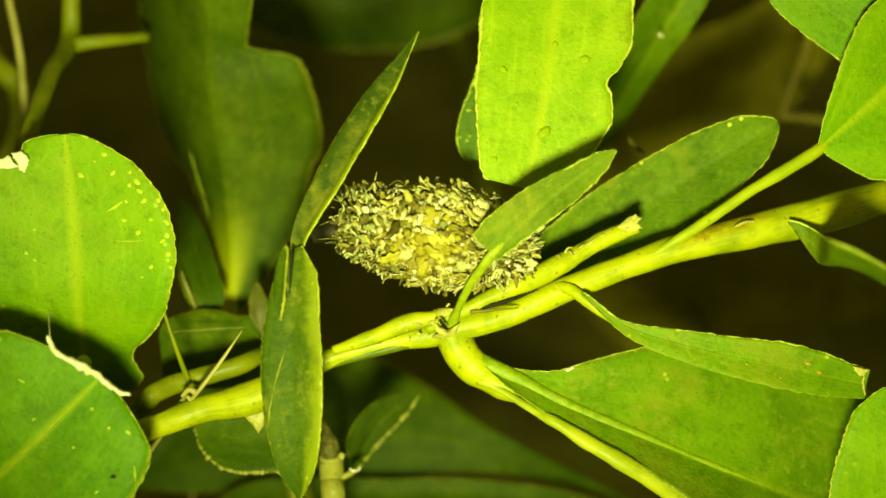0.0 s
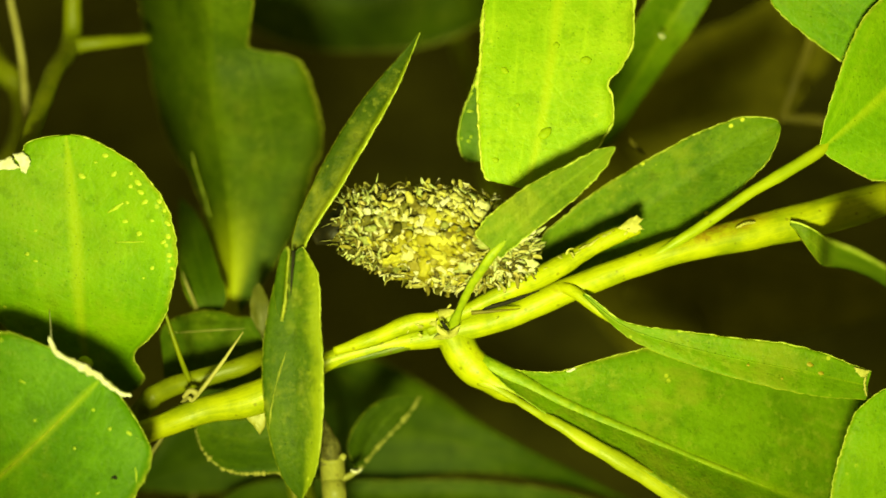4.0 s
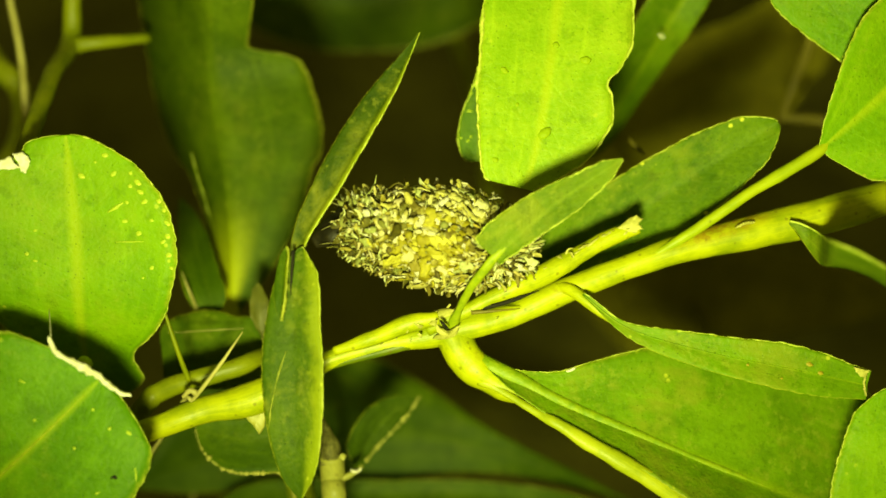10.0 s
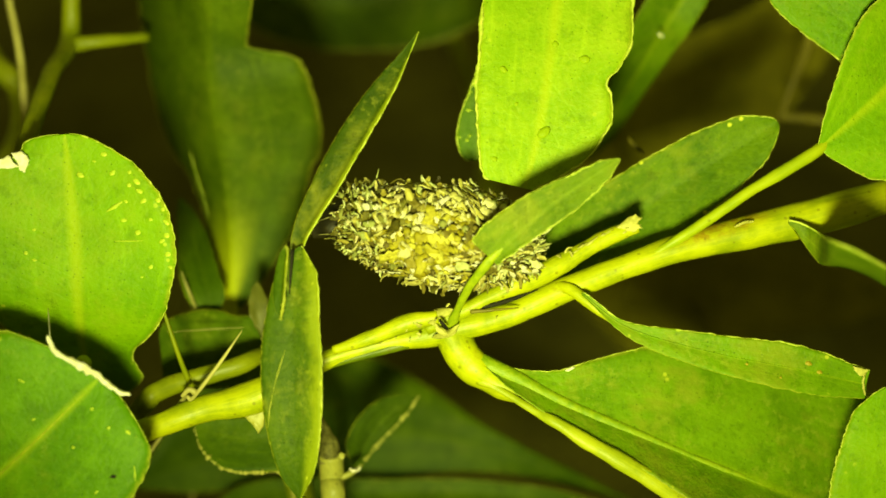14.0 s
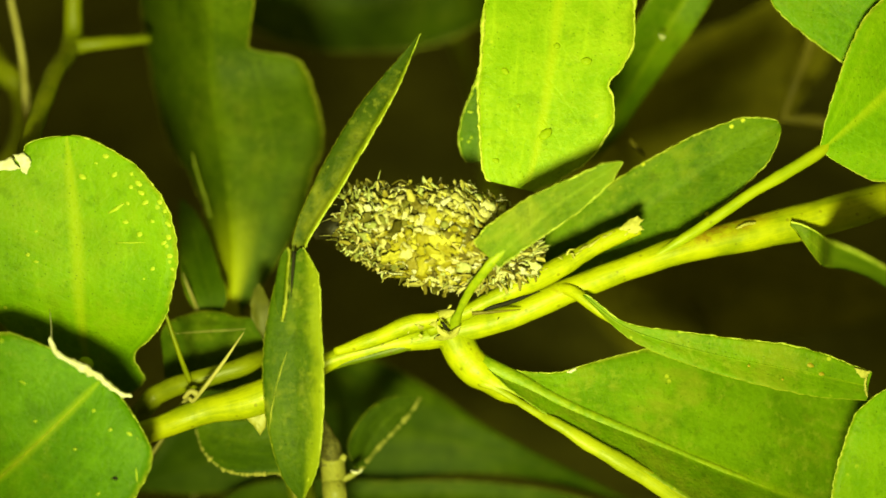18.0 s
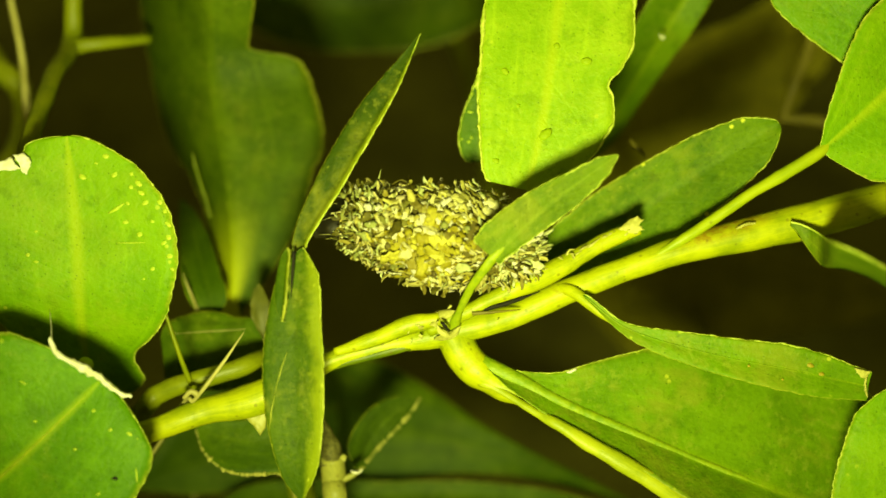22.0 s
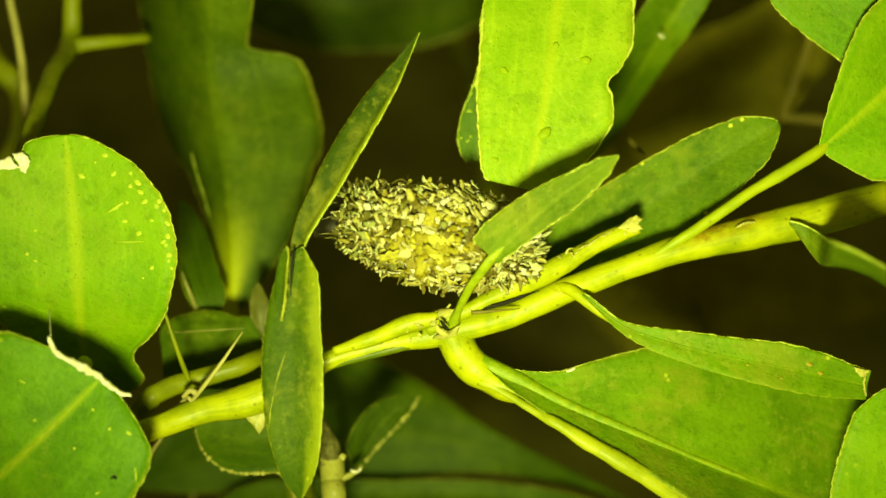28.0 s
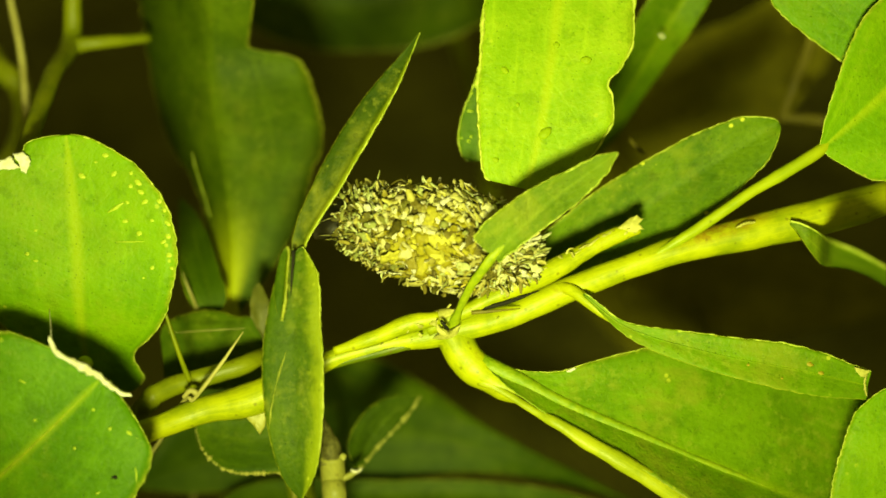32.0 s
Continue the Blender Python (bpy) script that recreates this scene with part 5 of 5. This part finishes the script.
def litter(name, label, tone, spots, seed):
    """Small dry scales lodged on the stem: place in the plane, and size."""
    rng = random.Random(seed)
    shapes = chaff_meshes(tone)
    for place, size in spots:
        ob = new(name, rng.choice(shapes))
        ob.parent = shoot
        turn = Euler([rng.uniform(-0.9, 0.9), rng.uniform(-0.9, 0.9), rng.uniform(-3, 3)]).to_matrix().to_4x4()
        ob.matrix_basis = Matrix.Translation((Vector(place) - ORIGIN[shoot]) * MM) @ turn @ Matrix.Scale(0.62 * size, 4)
        tagged(ob, label)


litter("bud_scale", "dry papery scale at the node", M_PAPER, (
    ((-1.72, -4.79, 1.15), 0.8), ((-1.19, -4.41, 1.25), 1.0), ((-0.60, -4.26, 1.35), 0.9), ((0.00, -4.18, 1.35), 1.0), ((0.60, -4.05, 1.15), 0.8), ((-1.42, -5.12, 2.00), 0.9),
    ((-0.82, -4.95, 2.20), 1.2), ((-0.15, -5.18, 2.20), 1.0), ((0.45, -5.41, 2.00), 0.8), ((-2.10, -5.10, 1.05), 0.6), ((1.05, -4.42, 1.15), 0.6), ((-0.52, -4.58, 2.30), 0.8)), 51)
litter("frayed_skin", "pale frayed skin on the twig", M_PAPER, (
    ((7.82, -0.56, 1.40), 0.7), ((8.35, -0.19, 1.40), 0.8), ((8.97, 0.04, 1.20), 0.7), ((9.68, 0.26, 1.00), 0.6), ((10.53, 0.72, 0.80), 0.6), ((11.93, 1.41, 0.60), 0.6), ((12.61, 1.63, 0.60), 0.8), ((12.92, 1.33, 0.60), 0.6)), 52)
litter("frayed_skin", "pale frayed skin on the stem", M_PAPER, (
    ((-6.71, -6.60, 1.20), 0.35), ((-5.87, -6.13, 1.40), 0.4), ((-5.11, -5.90, 1.50), 0.35), ((-4.35, -5.59, 1.60), 0.45), ((-3.52, -5.28, 1.80), 0.4), ((-2.92, -5.08, 1.90), 0.5), ((-2.46, -5.49, 2.00), 0.55), ((-3.14, -5.87, 1.90), 0.35),
    ((-4.04, -6.18, 1.80), 0.3), ((-2.18, -5.97, 1.60), 0.4), ((-1.50, -5.81, 1.70), 0.5), ((1.72, -3.85, 1.90), 0.4), ((3.62, -4.49, 1.20), 0.3), ((6.60, -1.31, 1.60), 0.4), ((6.03, -1.83, 1.80), 0.35)), 54)
threads = random.Random(53)
for k in range(9):
    # loose threads trailing from the head end
    a = BUG_A + Vector((threads.uniform(-0.6, 0.8), threads.uniform(-1.8, 1.6), threads.uniform(0, 1.0)))
    b = a + Vector((threads.uniform(-1.6, -0.5), threads.uniform(-0.6, 0.5), threads.uniform(-0.2, 0.6)))
    part("dry_thread", tube([a, (a + b) / 2 + Vector((0, threads.uniform(-0.2, 0.2), 0)), b], [0.05, 0.05, 0.02], 5, 8, 0.2, k), M_DULL_THREAD, bug, "thin dark dry thread", a)


for a, b, c in (((-4.56, 4.14, 2.00), (-4.47, 4.58, 2.20), (-4.36, 5.10, 2.20)), ((-3.65, 4.13, 2.20), (-2.96, 4.48, 2.60), (-2.23, 4.12, 2.40)), ((-7.41, 4.60, 1.80), (-6.87, 4.44, 2.00), (-6.03, 4.06, 2.20))):
    part("dry_thread", tube([a, b, c], [0.07, 0.06, 0.03], 5, 8, 0.2, a[0]), M_CHAFF[2], bug, "thin dry thread", a)


def motions():
    """The caterpillar shifts on the stem and nudges the small leaf."""
    home = ORIGIN[bug] * MM

    def shift(dx, dy, turn):
        return BASE @ Matrix.Translation(home + Vector((dx, dy, 0)) * MM) @ pose(0, 0, 0, 0, 0, turn)

    walk(bug, [(t, shift(dx, dy, turn)) for t, dx, dy, turn in (
        (0, 0, -0, -0), (0.5, 0, -0, -0), (1, 0.003, -0.003, 0.13), (1.5, 0, -0, -0), (2, 0.002, -0.002, 0.004), (2.5, 0.002, -0.002, 0.004),
        (3, 0.002, 0.001, 0.004), (3.5, 0.037, -0.01, 0.379), (5.5, 0.005, -0.018, 0.354), (6, 0.03, -0.005, 0.545), (6.5, 0.032, -0.007, 0.451), (7, -0.016, -0.006, 0.431),
        (7.5, 0.031, -0.018, 0.431), (8, 0.017, -0.003, 0.311), (8.5, 0.034, -0.016, 0.518), (9, -0.011, -0.047, 0.43), (9.5, 0.03, -0.027, 0.817), (10, 0.04, -0.035, 1.704),
        (10.5, 0.043, -0.063, 1.783), (11, 0.049, -0.065, 1.941), (11.5, 0.016, -0.044, 1.726), (12, 0.013, -0.037, 0.863), (12.5, -0.007, 0.012, -0.593), (13, -0.009, 0.021, -1.137),
        (13.5, -0.018, 0.018, -1.066), (14, -0.024, 0.037, -2.052), (14.5, -0.035, 0.045, -2.449), (16.5, -0.053, 0.093, -2.71), (17, -0.038, 0.08, -2.957), (17.5, -0.031, 0.054, -2.496),
        (18, -0.033, 0.076, -1.971), (18.5, -0.04, 0.046, -2.237), (19, -0.019, 0.052, -2.164), (19.5, -0.046, 0.048, -2.351), (20, -0.046, 0.064, -2.737), (20.5, -0.048, 0.053, -2.223),
        (21, -0.056, 0.058, -2.256), (21.5, -0.047, 0.065, -2.509), (22, -0.043, 0.069, -2.708), (22.5, -0.019, 0.092, -2.843), (23, -0.049, 0.073, -2.963), (23.5, -0.022, 0.095, -2.696),
        (24, -0.062, 0.069, -3.156), (24.5, -0.048, 0.053, -3.011), (25, -0.013, 0.087, -2.598), (25.5, -0.03, 0.046, -2.638), (27.5, -0.02, 0.034, -1.65), (28, -0.034, 0.049, -2.765),
        (28.5, -0.033, 0.087, -2.409), (29, -0.048, 0.062, -1.928), (29.5, -0.023, 0.028, -1.65), (30, -0.005, 0.017, -1.213), (30.5, -0.039, 0.019, -1.484), (31, -0.026, 0.034, -1.65),
        (31.5, -0.012, 0.042, -1.482), (32, -0.033, 0.038, -1.965),
    )])
    walk(bug_names["rear_body"], [(t, pose(dx * MM, dy * MM, 0)) for t, dx, dy in (
        (0, 0, -0), (0.5, 0, 0.057), (1, -0.064, 0.045), (1.5, 0, 0.057), (2, -0.003, 0.059), (2.5, -0.003, 0.002), (3, -0.003, 0.002),
        (3.5, -0.061, -0.021), (5.5, -0.007, 0.098), (6, -0.045, 0.114), (6.5, 0.006, 0.015), (7, 0.008, 0.028), (7.5, 0.008, 0.028), (8, -0.028, 0.018),
        (8.5, -0.048, 0.014), (9, 0.005, 0.008), (9.5, -0.002, -0.008), (10, -0.087, -0.048), (10.5, -0.03, -0.033), (11, -0.038, -0.05), (11.5, 0.002, 0.004),
        (12, 0.026, 0.051), (12.5, 0.187, 0.005), (13, 0.33, 0.061), (13.5, 0.349, 0.05), (14, 0.431, 0.103), (14.5, 0.45, 0.202), (16.5, 0.361, 0.124),
        (17, 0.403, 0.139), (17.5, 0.268, 0.133), (18, 0.261, 0.045), (18.5, 0.335, 0.112), (19, 0.366, 0.168), (19.5, 0.344, 0.237), (20, 0.342, 0.335),
        (20.5, 0.335, 0.286), (21, 0.468, 0.226), (21.5, 0.462, 0.25), (22, 0.462, 0.216), (22.5, 0.5, 0.192), (23, 0.479, 0.192), (23.5, 0.445, 0.174),
        (24, 0.448, 0.09), (24.5, 0.44, 0.093), (25, 0.436, 0.059), (25.5, 0.4, 0.046), (27.5, 0.362, 0.051), (28, 0.407, 0.059), (28.5, 0.399, -0.023),
        (29, 0.411, -0.086), (29.5, 0.366, -0.064), (30, 0.332, -0.101), (30.5, 0.329, -0.126), (31, 0.367, -0.125), (31.5, 0.347, -0.093), (32, 0.358, -0.149),
    )])
    # the small leaf swings about the foot of its stalk
    foot = flapping.location.copy()
    along = Vector((0.68, 0.73, 0)).normalized()
    across = Vector((0, 0, 1)).cross(along)

    def swing(turn, lean):
        return Matrix.Translation(foot) @ Matrix.Rotation(radians(turn), 4, "Z") @ Matrix.Rotation(-radians(lean), 4, across)

    walk(flapping, [(t, swing(turn, lean)) for t, turn, lean in (
        (0, 0, -0), (0.5, 0.62, -0.96), (1, 1.75, -3.34), (1.5, 0.3, -0.92), (2, 0.44, -1.4), (2.5, -0.17, -0.41), (3, -0.16, -0.43),
        (3.5, 0.43, -1.63), (5.5, 1.52, -3.14), (6, 0.76, -2.35), (6.5, -0.37, -0.12), (7, -0.28, -0.08), (7.5, -0.21, -0.13), (8, -0.56, 0.34),
        (8.5, -1.02, 0.72), (9, -1.39, 2.04), (9.5, -2.49, 2.99), (10, -2.29, 2.77), (10.5, -2.7, 3.72), (11, -2.63, 3.53), (11.5, -2.82, 4.29),
        (12, -2.21, 4.06), (12.5, -2.58, 5.33), (13, -2.46, 5.29), (13.5, -2.26, 4.76), (14, -1.96, 4.94), (14.5, -2.22, 4.78), (16.5, -2.21, 5.47),
        (17, -2.6, 5.69), (17.5, -2.2, 5.49), (18, -2.3, 5.32), (18.5, -2.21, 5.47), (19, -1.69, 5.05), (19.5, -1.1, 3.65), (20, -1.14, 3.85),
        (20.5, -0.27, 2.43), (21, -0.28, 2.44), (21.5, -0.11, 2.83), (22, -0.42, 2.83), (22.5, -0.79, 3), (23, -0.89, 3.2), (23.5, -0.46, 2.93),
        (24, -0.93, 4.02), (24.5, -0.62, 3.15), (25, -0.44, 2.13), (25.5, -1.57, 4.04), (27.5, 0, 0.83), (28, -0.92, 3.29), (28.5, -1.09, 2.91),
        (29, -1.2, 3.78), (29.5, -1.11, 2.95), (30, 0.32, -0.01), (30.5, -0.31, 1.59), (31, -0.6, 2.14), (31.5, 0.87, -0.3), (32, -0.22, 1.9),
    )])


motions()
